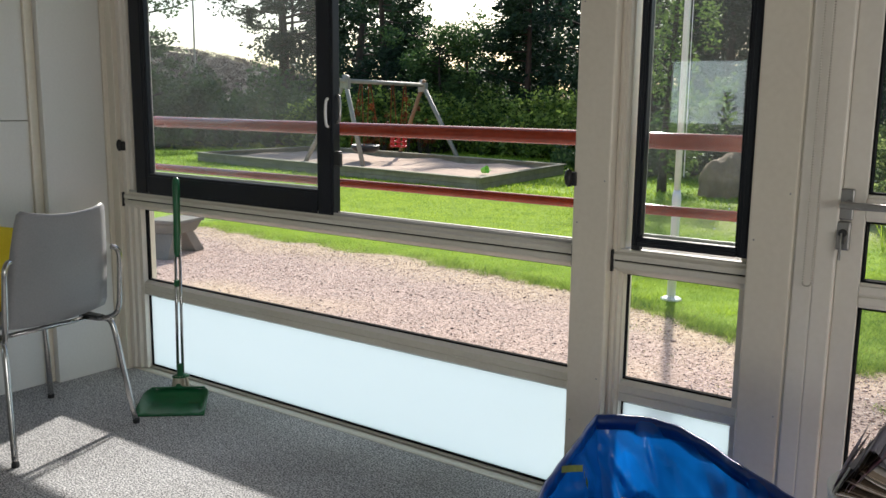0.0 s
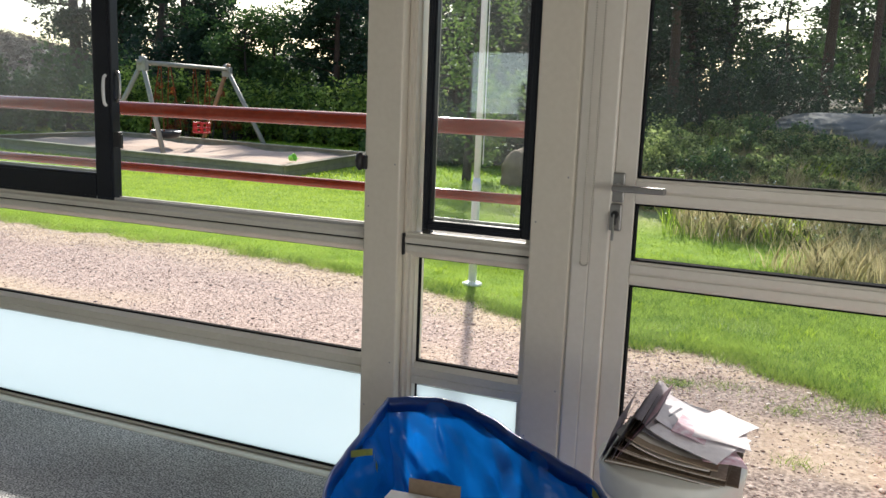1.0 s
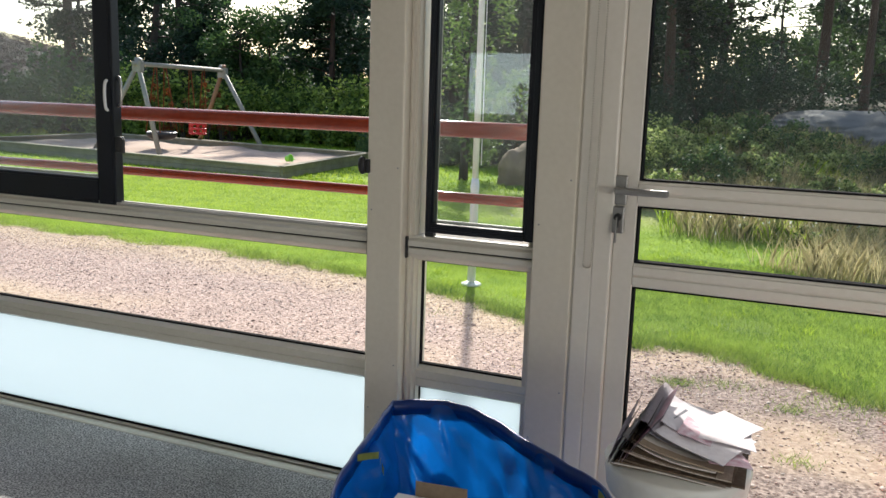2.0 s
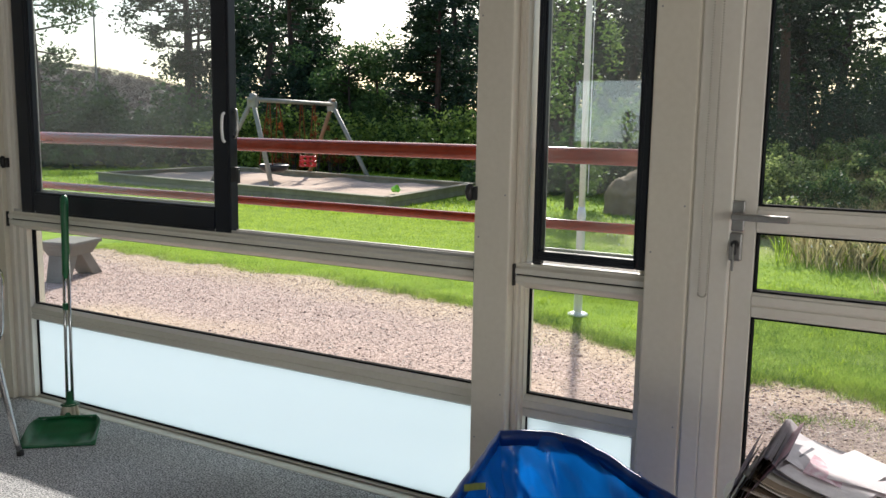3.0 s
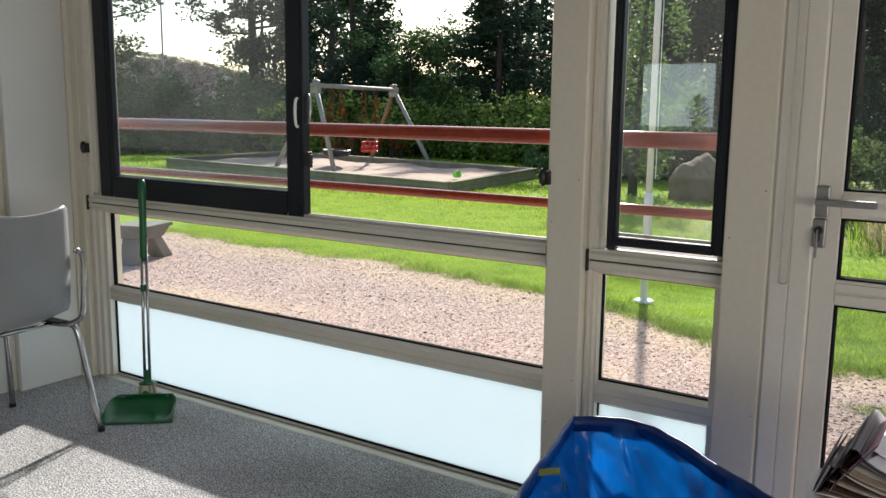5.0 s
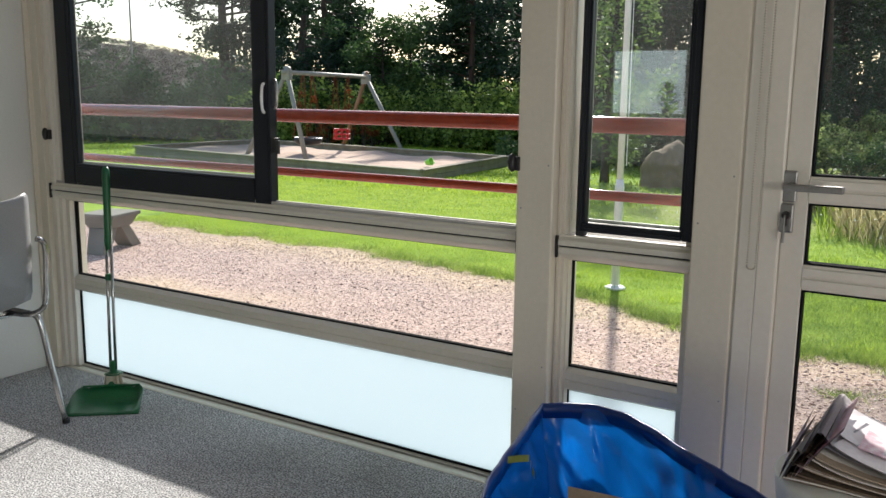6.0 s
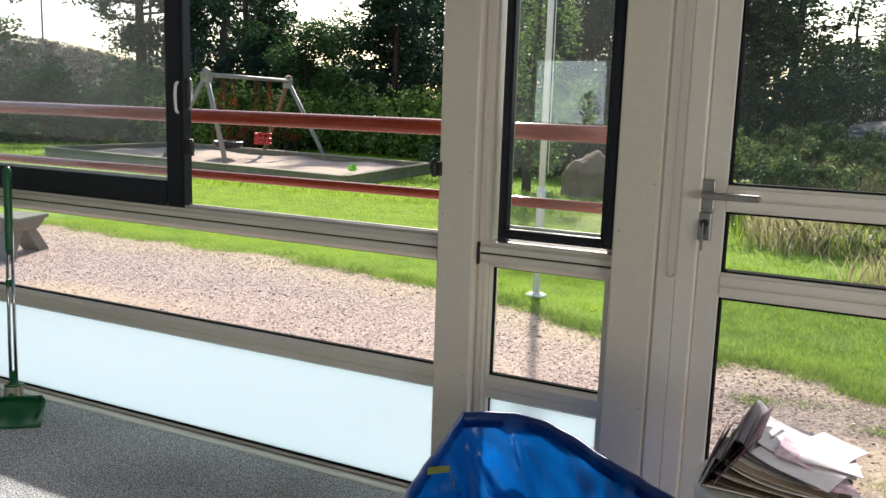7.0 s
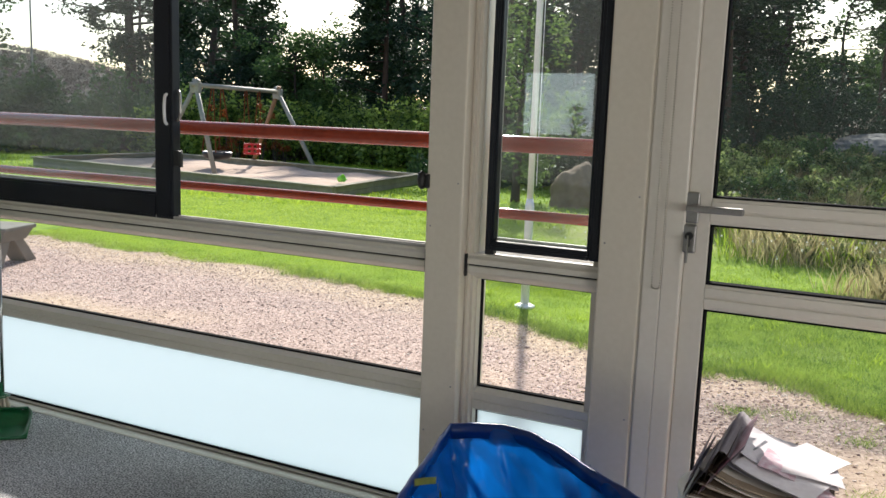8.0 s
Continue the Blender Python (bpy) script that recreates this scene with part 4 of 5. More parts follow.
# folded newspapers, bent up against the upright magazines
for k in range(11):
    f = k / 10
    th = r3.uniform(0.0024, 0.0040)
    left = 3.152 + 0.040 * f + r3.normal(0, 0.003)
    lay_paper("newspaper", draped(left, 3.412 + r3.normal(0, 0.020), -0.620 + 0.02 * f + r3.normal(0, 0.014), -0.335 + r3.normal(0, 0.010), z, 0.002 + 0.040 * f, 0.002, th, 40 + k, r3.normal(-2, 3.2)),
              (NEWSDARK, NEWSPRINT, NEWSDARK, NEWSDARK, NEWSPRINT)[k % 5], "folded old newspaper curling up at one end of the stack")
    z += th + 0.0005
# thin magazines standing nearly upright along one edge of the stack
for k in range(8):
    f = k / 7
    ang = radians(70 + 9 * math.sin(k * 1.7) - 5 * f)
    hh = 0.098 + 0.046 * f + 0.014 * math.sin(k * 2.4)
    foot = Vector((3.138 + 0.0068 * k, 0, 0.4855 + 0.0035 * k))
    bm = bmesh.new()
    th = 0.0026
    for i in range(5):
        for v in (0, 1):
            a = i / 4
            p = foot + Vector((math.cos(ang), 0, math.sin(ang))) * hh * a + Vector((0.010 * a * a, 0, 0))
            bm.verts.new((p.x, -0.628 + 0.016 * math.sin(k * 2.1) + 0.235 * v, p.z))
    bm.verts.ensure_lookup_table()
    for i in range(4):
        bm.faces.new((bm.verts[2 * i], bm.verts[2 * i + 1], bm.verts[2 * i + 3], bm.verts[2 * i + 2]))
    bmesh.ops.solidify(bm, geom=bm.faces[:], thickness=th)
    lay_paper("magazine", bm, (PRINTDARK, PAPER, PRINTDARK, NEWSDARK, PAPER, PRINTDARK, PRINTPINK, PRINTDARK)[k], "thin printed magazine standing upright at the stack's edge")
# a glossy magazine with its broad fold towards the room, open pages falling away from it
top_z = z
ridge = 0.538
spine = smooth_path(((3.188, 0, top_z + 0.010), (3.194, 0, ridge + 0.030), (3.208, 0, ridge + 0.064), (3.219, 0, ridge + 0.071), (3.229, 0, ridge + 0.064), (3.246, 0, ridge + 0.046)), 5)
bm = bmesh.new()
a = [bm.verts.new((p.x, -0.612 + 0.02 * (p.z - top_z), p.z)) for p in spine]
b = [bm.verts.new((p.x + 0.006, -0.335, p.z + 0.006)) for p in spine]
for i in range(len(a) - 1):
    bm.faces.new((a[i], a[i + 1], b[i + 1], b[i]))
bmesh.ops.solidify(bm, geom=bm.faces[:], thickness=0.0022)
bm.transform(ON_STOOL)
tagged(part("glossy_magazine", bm, PAPER, smooth=True), "pale glossy magazine folded over the paper stack", "magazine", "papers stacked on the stool")
# loose printed sheets sliding down from the fold
for k, (x0, x1, y0, y1, dz, rise, yaw, mat) in enumerate((
        (3.206, 3.400, -0.585, -0.350, 0.004, 0.036, -6, NEWSPRINT), (3.212, 3.412, -0.570, -0.335, 0.009, 0.040, 4, PRINTDARK), (3.216, 3.436, -0.560, -0.315, 0.014, 0.044, -5, PAPER),
        (3.220, 3.440, -0.520, -0.300, 0.019, 0.048, 5, PAPER), (3.258, 3.424, -0.592, -0.400, 0.022, 0.022, -14, PRINTDARK), (3.264, 3.432, -0.596, -0.400, 0.025, 0.022, -17, PAPER),
        (3.300, 3.446, -0.520, -0.350, 0.027, 0.010, 12, PAPER), (3.290, 3.400, -0.545, -0.430, 0.031, 0.010, -4, PRINTPINK), (3.350, 3.448, -0.600, -0.500, 0.012, 0.002, 20, PRINTPINK), (3.340, 3.448, -0.455, -0.330, 0.031, 0.002, -24, PAPER))):
    lay_paper("leaflet", draped(x0, x1, y0, y1, top_z + dz, rise, 0.010, 0.0011, 140 + k, yaw, 0.004), mat, "loose printed sheet sliding down the paper stack")

# red and white carton standing by the door
carton = thing("carton", 3.90, -0.40, 0, "upright red and white cardboard carton by the door", "carton")
part("lower_panel", box(-0.152, 0.152, -0.11, 0.11, 0.0, 0.45, 0.004), SEATRED, carton, "red printed lower part")
part("upper_panel", box(-0.150, 0.150, -0.108, 0.108, 0.4505, 0.64, 0.004), CARD_WHITE, carton, "plain white upper part")

# ---------------------------------------------------------------- the ground outside
GZ = -0.12


def edge_y(x):
    """Where gravel gives way to lawn."""
    return float(np.interp(x, (-40, -12, -4.25, -2.8, -1.4, -0.4, 0.5, 1.1, 1.4, 1.7, 2.0, 2.6, 3.1, 3.4, 3.75, 4.0, 6, 12), (4.0, 3.9, 3.7, 3.6, 3.62, 3.52, 3.34, 3.2, 3.1, 2.8, 2.8, 2.56, 2.6, 2.36, 2.13, 2.0, 1.5, 1.0)))


def step(a, b, v):
    t = min(1.0, max(0.0, (v - a) / (b - a)))
    return t * t * (3 - 2 * t)


def height(x, y):
    side = step(-0.2, 2.4, x)
    bank = side * (1.15 * step(5.0, 15.0, y) + 0.5 * step(14.0, 30.0, y)) + (1 - side) * 0.5 * step(18.0, 34.0, y)
    hill = 4.95 * math.exp(-(((x + 60) / 19) ** 2 + ((y - 42) / 16) ** 2))
    rough = 0.02 * noise.noise(Vector((x * 0.9, y * 0.9, 0))) * step(2.4, 4.0, y) + 0.10 * bank * noise.noise(Vector((x * 0.8, y * 0.8, 4.0)))
    return GZ + bank + hill + rough


def spread(a, b, fine, coarse_to, ratio=1.22):
    mid = list(np.arange(a, b + 1e-6, fine))
    up, st = [b], fine
    while up[-1] < coarse_to[1]:
        st *= ratio
        up.append(up[-1] + st)
    dn, st = [a], fine
    while dn[-1] > coarse_to[0]:
        st *= ratio
        dn.append(dn[-1] - st)
    return np.array(dn[:0:-1] + mid + up[1:])


gx, gy = spread(-7.0, 5.5, 0.09, (-700, 700)), spread(0.1, 8.0, 0.09, (0.09, 800))
gy = gy[gy > 0.098]
gy = np.concatenate(([0.1005 - d for d in (600, 200, 60, 20, 8)], gy))
verts, lawn_m, sandy_m, heath_m, coarse_m = [], [], [], [], []
for y in gy:
    for x in gx:
        under = y < 0.09
        verts.append((x, y, -0.32 if under and -0.6 < x < 6.4 or (under and y < -4) else height(x, max(y, 0.1))))
        w = noise.noise(Vector((x * 2.1, y * 2.1, 2.0))) * 0.16 + noise.noise(Vector((x * 7, y * 7, 5.0))) * 0.08
        d = y - edge_y(x) + w
        lawn_m.append(step(-0.06, 0.10, d) * (1 - 0.75 * step(6.2, 8.0, y + 0.3 * noise.noise(Vector((x, y, 1)))) * step(-1.5, 1.5, x)))
        sandy_m.append(max(step(-0.8, -0.1, d), 0.8 * step(0.15, 0.5, noise.noise(Vector((x * 0.7, y * 0.9, 8.0))) + 0.12 * step(2.0, 4.0, x))))
        coarse_m.append(step(1.9, 3.0, x) * (0.35 + 0.65 * step(-0.25, 0.15, noise.noise(Vector((x * 1.6, y * 1.9, 11.0))))))
        heath_m.append(max(step(9.0, 17.0, math.hypot(x + 52, y - 42) * -1 + 48), step(18, 24, y)))
nx_, ny_ = len(gx), len(gy)
faces = [(j * nx_ + i, j * nx_ + i + 1, (j + 1) * nx_ + i + 1, (j + 1) * nx_ + i) for j in range(ny_ - 1) for i in range(nx_ - 1)]
me = bpy.data.meshes.new("ground")
me.from_pydata(verts, [], faces)
for nm, val in (("lawn", lawn_m), ("sandy", sandy_m), ("heath", heath_m), ("coarse", coarse_m)):
    at = me.attributes.new(nm, 'FLOAT', 'POINT')
    at.data.foreach_set("value", np.array(val, dtype=np.float32))
me.polygons.foreach_set("use_smooth", [True] * len(me.polygons))
tagged(link_mesh("ground", me, GROUND), "pinkish gravel yard, green lawn and rough bank", "ground", kind="structure")

# gravel stones
N = 120000
u = rng.uniform(0, 1, N)
sx = rng.uniform(-5.5, 5.0, N)
sy = 0.15 + 3.6 * u ** 0.9
keep = np.array([y < edge_y(x) + 0.05 * math.sin(9 * x) and y < 3.9 and rng.uniform() > 0.7 * step(0.1, 0.45, noise.noise(Vector((x * 0.7, y * 0.9, 8.0))) + 0.1 * step(2, 4, x)) for x, y in zip(sx, sy)])
sx, sy = sx[keep], sy[keep]
sz = np.array([height(x, y) for x, y in zip(sx, sy)])
rad = (rng.gamma(2.0, 0.0012, len(sx)) + 0.0015) * (1 + 0.3 * (sx > 2.2))
jit = rng.uniform(0.65, 1.25, (len(sx), 1, 1, 3)) * np.array((1.15, 1.0, 0.5))
ang = rng.uniform(0, 6.28, len(sx))
ca, sa = np.cos(ang)[:, None, None], np.sin(ang)[:, None, None]
# shared corners, so each stone is one island
idx_v = (octa[None] * jit[:, 0] * rad[:, None, None])
idx_v = np.stack((idx_v[..., 0] * ca[:, 0] - idx_v[..., 1] * sa[:, 0], idx_v[..., 0] * sa[:, 0] + idx_v[..., 1] * ca[:, 0], idx_v[..., 2]), -1) + np.stack((sx, sy, sz + rad * 0.15), -1)[:, None, :]
ii = (tri[None] + 6 * np.arange(len(sx))[:, None, None]).reshape(-1)


def indexed(name, v, index, mat, parent=None):
    v = np.asarray(v, dtype=np.float32).reshape(-1, 3)
    me = bpy.data.meshes.new(name)
    me.vertices.add(len(v))
    me.vertices.foreach_set("co", v.ravel())
    me.loops.add(len(index))
    me.loops.foreach_set("vertex_index", np.asarray(index, dtype=np.int32))
    me.polygons.add(len(index) // 3)
    me.polygons.foreach_set("loop_start", np.arange(0, len(index), 3, dtype=np.int32))
    me.update(calc_edges=True)
    return link_mesh(name, me, mat, parent)


tagged(indexed("gravel", idx_v, ii, STONE), "loose pinkish-grey gravel stones on the yard", "gravel", kind="stuff")


def blades(px, py, h, w, lean, mat, name, label, z=None):
    """Grass: one tapered, leaning blade at each place."""
    n = len(px)
    pz = np.array([height(a, b) for a, b in zip(px, py)]) if z is None else z
    a = rng.uniform(0, 6.28, n)
    t = rng.uniform(0, 6.28, n)
    hh = h * rng.uniform(0.5, 1.25, n)
    ww = w * rng.uniform(0.7, 1.3, n)
    ln = lean * hh * rng.uniform(0.2, 1.0, n)
    base = np.stack((px, py, pz - 0.004), -1)
    side = np.stack((np.cos(a), np.sin(a), np.zeros(n)), -1) * ww[:, None]
    tip = base + np.stack((np.cos(t) * ln, np.sin(t) * ln, hh), -1)
    mid = base + np.stack((np.cos(t) * ln * 0.35, np.sin(t) * ln * 0.35, hh * 0.6), -1)
    if h < 0.06:
        ob = many(name, np.stack((base - side * 1.2, base + side * 1.2, tip), 1), 3, mat)
    else:
        ob = many(name, np.stack((base - side, base + side, mid + side * 0.7, tip, mid - side * 0.7), 1), 5, mat)
    return tagged(ob, label, "grass", kind="stuff")


def scatter(n, x0, x1, y0, y1, test):
    px, py = rng.uniform(x0, x1, n), rng.uniform(y0, y1, n)
    k = np.array([test(a, b) for a, b in zip(px, py)])
    return px[k], py[k]


def ragged(x, y):
    return y - edge_y(x) + noise.noise(Vector((x * 2.1, y * 2.1, 2.0))) * 0.16 + noise.noise(Vector((x * 7, y * 7, 5.0))) * 0.08


def in_box(x, y):
    return -12.6 < x < -4.3 and 9.3 + 0.11 * (-4.4 - x) < y < 13.6


near = scatter(520000, -4.5, 5.2, 1.6, 5.5, lambda x, y: ragged(x, y) > -0.02)
mid_ = scatter(220000, -8.5, 5.2, 4.8, 9.6, lambda x, y: not in_box(x, y) and rng.uniform() > 0.6 * step(6.2, 7.5, y) * step(-1.5, 1.5, x))
far_ = scatter(42000, -22.0, 0.0, 8.0, 17.5, lambda x, y: not in_box(x, y))
right_ = near[0] + 0.5 * np.sin(near[1] * 3.1) > 1.9
blades(near[0][~right_], near[1][~right_], 0.020, 0.0011, 1.7, GRASS, "lawn_grass", "short bright green lawn grass")
blades(near[0][right_], near[1][right_], 0.034, 0.0011, 1.5, LONGGRASS, "long_grass", "longer deep green grass beyond the door")
blades(mid_[0], mid_[1], 0.026, 0.0024, 1.8, GRASS, "lawn_grass", "short bright green lawn grass")
blades(far_[0], far_[1], 0.055, 0.010, 1.0, GRASS, "lawn_grass", "short bright green lawn grass")
fringe = scatter(60000, -5.0, 5.2, 1.4, 4.2, lambda x, y: -0.05 < ragged(x, y) < 0.20 and noise.noise(Vector((x * 4.5, y * 4.5, 31.0))) + 0.25 * step(0.0, 2.0, x) > 0.05)
worn = scatter(60000, -5.0, 5.2, 1.4, 4.6, lambda x, y: -0.10 < ragged(x, y) < 0.45 and rng.uniform() > step(0.0, 0.5, ragged(x, y)) and noise.noise(Vector((x * 1.3, y * 1.3, 15.0))) > -0.25)
blades(worn[0], worn[1], 0.026, 0.0018, 2.0, OLIVEGRASS, "worn_grass", "worn yellowish grass along the lawn edge")
blades(fringe[0], fringe[1], 0.048, 0.0016, 1.3, LONGGRASS, "lawn_fringe", "longer ragged grass along the lawn edge")
tx, ty = [], []
for cx, cy, n, s in ((2.97, 1.92, 260, 0.06), (3.2, 2.02, 160, 0.08), (3.51, 1.77, 150, 0.05), (3.56, 1.15, 110, 0.05), (3.75, 1.95, 420, 0.16), (3.05, 0.6, 180, 0.08), (2.5, 2.2, 40, 0.1), (1.4, 2.6, 40, 0.1)):
    tx += list(rng.normal(cx, s, n))
    ty += list(rng.normal(cy, s * 0.7, n))
blades(np.array(tx), np.array(ty), 0.034, 0.0014, 1.6, LONGGRASS, "grass_tufts", "small green grass tufts in the gravel")
ex, ey = [], []
for k in range(150):
    cx = -1.0 + 6.0 * rng.uniform() ** 0.8
    cy = edge_y(cx) + rng.normal(0.02, 0.07)
    m_ = int(rng.uniform(60, 190) * (0.45 + 0.55 * step(0.5, 2.0, cx)))
    ex += list(rng.normal(cx, 0.055, m_))
    ey += list(rng.normal(cy, 0.035, m_))
blades(np.array(ex), np.array(ey), 0.058, 0.0013, 1.1, LONGGRASS, "edge_tufts", "ragged tufts of longer grass at the lawn's edge")
cx_, cy_ = scatter(26000, 0.8, 5.2, 2.2, 6.0, lambda x, y: ragged(x, y) > 0.15 and noise.noise(Vector((x * 3.3, y * 3.3, 41.0))) > 0.22)
blades(cx_, cy_, 0.055, 0.0022, 1.0, GRASS, "clover_patches", "lighter taller patches in the grass")
sd = scatter(20000, -5, 5, 0.3, 3.6, lambda x, y: -0.9 < ragged(x, y) < 0.0 and noise.noise(Vector((x * 0.7, y * 0.9, 8.0))) + 0.3 * step(2, 4, x) > 0.05)
blades(sd[0], sd[1], 0.02, 0.002, 2.5, DRYGRASS, "dry_straw", "short dry straw lying on sandy gravel")


def bearing(x, y):
    return math.degrees(math.atan2(x - 3.46, y + 2.45))


def on_bank(x, y):
    if bearing(x, y) < (-8.3 if y < 7.6 else -12.5) + 1.5 * noise.noise(Vector((x * 1.5, y * 1.5, 3.0))):
        return False
    return x > 0.8 and y > max(4.3, 6.6 - 1.1 * (x - 2.2)) and rng.uniform() < step(0.0, 0.35, 0.22 + noise.noise(Vector((x * 0.9, y * 0.9, 6.0))))


dg = scatter(75000, 0.8, 6.5, 4.3, 13.0, on_bank)
blades(dg[0], dg[1], 0.30, 0.0034, 0.75, DRYGRASS, "dry_grass", "tall pale dry grass on the bank")
wg = scatter(22000, -0.5, 8.0, 6.4, 12.0, lambda x, y: bearing(x, y) > -8.6 and noise.noise(Vector((x * 0.9, y * 0.9, 6.0))) < 0.1)
blades(wg[0], wg[1], 0.22, 0.004, 0.8, GRASS, "bank_grass", "long green grass on the bank")

# ---------------------------------------------------------------- trees and shrubs


def leaves_at(cent, rad, per, size, aspect=0.55, flat=0.0):
    """Leaf quads in clumps: centres, radii, leaves each, leaf length."""
    cent, rad = np.asarray(cent, float), np.asarray(rad, float)
    n = len(cent) * per
    d = rng.normal(0, 1, (n, 3))
    d /= np.linalg.norm(d, axis=1)[:, None]
    r = rng.uniform(0, 1, n) ** 0.45
    p = np.repeat(cent, per, 0) + d * (np.repeat(rad, per) * r)[:, None] * np.array((1, 1, 1 - flat))
    a = rng.normal(0, 1, (n, 3))
    a[:, 2] *= 0.6
    a /= np.linalg.norm(a, axis=1)[:, None]
    b = np.cross(a, rng.normal(0, 1, (n, 3)))
    b /= np.linalg.norm(b, axis=1)[:, None] + 1e-6
    s = size * rng.uniform(0.6, 1.4, n)[:, None]
    return np.stack((p - a * s * 0.5, p + b * s * aspect * 0.5, p + a * s * 0.5, p - b * s * aspect * 0.5), 1)


def place(az, dist):
    a = radians(az)
    return 3.46 + dist * math.sin(a), -2.45 + dist * math.cos(a)


def tree(name, az, dist, h, base, spread_r, mat, bark, label, seed, clumps=60, per=70, leaf=0.13, girth=0.16, lean=0.0, conic=0.35, clump_r=0.55, aspect=0.5, flat=0.3, bend=0.3):
    """A tapered, slightly bent trunk with limbs, and a crown of leaf clumps along them."""
    r = np.random.default_rng(seed)
    x, y = place(az, dist)
    z0 = height(x, y) - 0.1
    t = thing(name, x, y, z0, label, "tree")
    bends = r.normal(0, bend, 2)
    axis = [Vector((lean * h * s + bends[0] * math.sin(3.0 * s) * s, bends[1] * math.sin(2.4 * s) * s, h * s)) for s in np.linspace(0, 1, 12)]
    bm = tube(axis, girth, 9, radii=[girth * (1.25 - 1.15 * s) if s > 0.05 else girth * 1.45 for s in np.linspace(0, 1, 12)])
    cent, rad = [], []
    k_l = max(10, clumps // 4)
    for i in range(k_l):
        s = base + (0.98 - base) * (i + r.uniform(0, 1)) / k_l
        p = axis[min(10, int(s * 11))].lerp(axis[min(11, int(s * 11) + 1)], (s * 11) % 1)
        prog = (s - base) / (1 - base)
        reach = spread_r * (1 - prog * (1 - conic) if conic < 1 else math.sin(math.pi * (0.15 + 0.8 * prog))) * r.uniform(0.55, 1.15)
        a = r.uniform(0, 6.28)
        tip = p + Vector((math.cos(a) * reach, math.sin(a) * reach, reach * r.uniform(-0.05, 0.35)))
        midp = p.lerp(tip, 0.5) + Vector((0, 0, r.uniform(-0.1, 0.12) * reach))
        tube((p, midp, tip), 0.03, 5, bm, radii=(girth * 0.28, girth * 0.18, girth * 0.05))
        for q in range(max(2, clumps // k_l)):
            f = r.uniform(0.35, 1.05)
            c = p.lerp(tip, f) + Vector(r.normal(0, 0.22 * clump_r + 0.1, 3))
            cent.append(c)
            rad.append(clump_r * r.uniform(0.5, 1.15))
    part("trunk", bm, bark, t, "", True)
    many("crown", leaves_at(cent, rad, per, leaf, aspect, flat), 4, mat, t)
    return t


def shrub(name, x, y, w, d, h, mat, label, seed, clumps=30, per=60, leaf=0.08, category="shrub", group="", aspect=0.6):
    """A low mound of leaf clumps on a few stems."""
    r = np.random.default_rng(seed)
    s = thing(name, x, y, height(x, y) - 0.03, label, category, group)
    bm = bmesh.new()
    cent, rad = [], []
    for k in range(clumps):
        a, q = r.uniform(0, 6.28), math.sqrt(r.uniform(0, 1))
        px, py = q * w / 2 * math.cos(a), q * d / 2 * math.sin(a)
        pz = h * (1 - 0.55 * q * q) * r.uniform(0.25, 1.0)
        cent.append((px, py, pz))
        rad.append(min(w, h) * r.uniform(0.13, 0.27))
        if k % 3 == 0:
            tube(((px * 0.2, py * 0.2, 0), (px * 0.7, py * 0.7, pz * 0.6), (px, py, pz * 1.05)), 0.012, 5, bm, radii=(0.016, 0.010, 0.004))
    part("stem", bm, BARK, s)
    many("foliage", leaves_at(cent, rad, per, leaf, aspect), 4, mat, s)
    return s


PT = "tall dark green pine with a reddish trunk"
# left: the lone pine against the sky, broadleaf tree and shrubs below the hill
tree("pine_tree", -46.0, 36, 8.6, 0.36, 2.7, PINE, BARK, "tall dark pine standing against bright sky", 3, 120, 100, 0.17, 0.24, conic=1.0, clump_r=0.75, flat=0.5)
tree("broadleaf_tree", -54.6, 27, 6.8, 0.12, 1.9, LEAF_DULL, BARK, "bushy green broadleaf tree at the lawn's edge", 4, 70, 90, 0.13, 0.12, conic=0.8, clump_r=0.55)
# middle pines
tree("pine_tree", -39.3, 29, 7.0, 0.42, 1.65, PINE, BARK, "dark pine with a bent trunk behind the swings", 5, 84, 110, 0.14, 0.15, lean=0.05, conic=1.0, clump_r=0.62, bend=0.5, flat=0.55)
tree("broadleaf_tree", -39.6, 28, 3.0, 0.05, 1.9, SPRUCE, BARK, "dark bushy undergrowth below the bent pine", 25, 64, 95, 0.13, 0.08, conic=0.8, clump_r=0.5)
tree("pine_tree", -41.6, 33, 7.8, 0.12, 2.4, SPRUCE, BARK, PT, 6, 80, 90, 0.16, 0.16, conic=0.6, clump_r=0.6)
tree("pine_tree", -30.4, 26, 6.6, 0.10, 1.8, PINE, BARK_PINE, PT, 7, 120, 100, 0.13, 0.10, conic=0.35, clump_r=0.5, flat=0.55)
tree("pine_tree", -28.6, 29, 7.6, 0.06, 2.3, SPRUCE, BARK, PT, 8, 100, 100, 0.14, 0.15, conic=0.45, clump_r=0.6, flat=0.5)
tree("pine_tree", -26.2, 25, 6.8, 0.04, 1.9, SPRUCE, BARK, PT, 9, 80, 90, 0.14, 0.13, conic=0.7, clump_r=0.55)
tree("broadleaf_tree", -35.6, 27, 3.5, 0.1, 1.5, LEAF_DULL, BARK, "low green broadleaf tree between the pines", 10, 90, 110, 0.12, 0.07, conic=0.8, clump_r=0.5)
tree("broadleaf_tree", -33.0, 28, 3.5, 0.05, 1.4, LEAF_DULL, BARK, "low green broadleaf tree between the pines", 26, 90, 110, 0.12, 0.07, conic=0.7, clump_r=0.5)
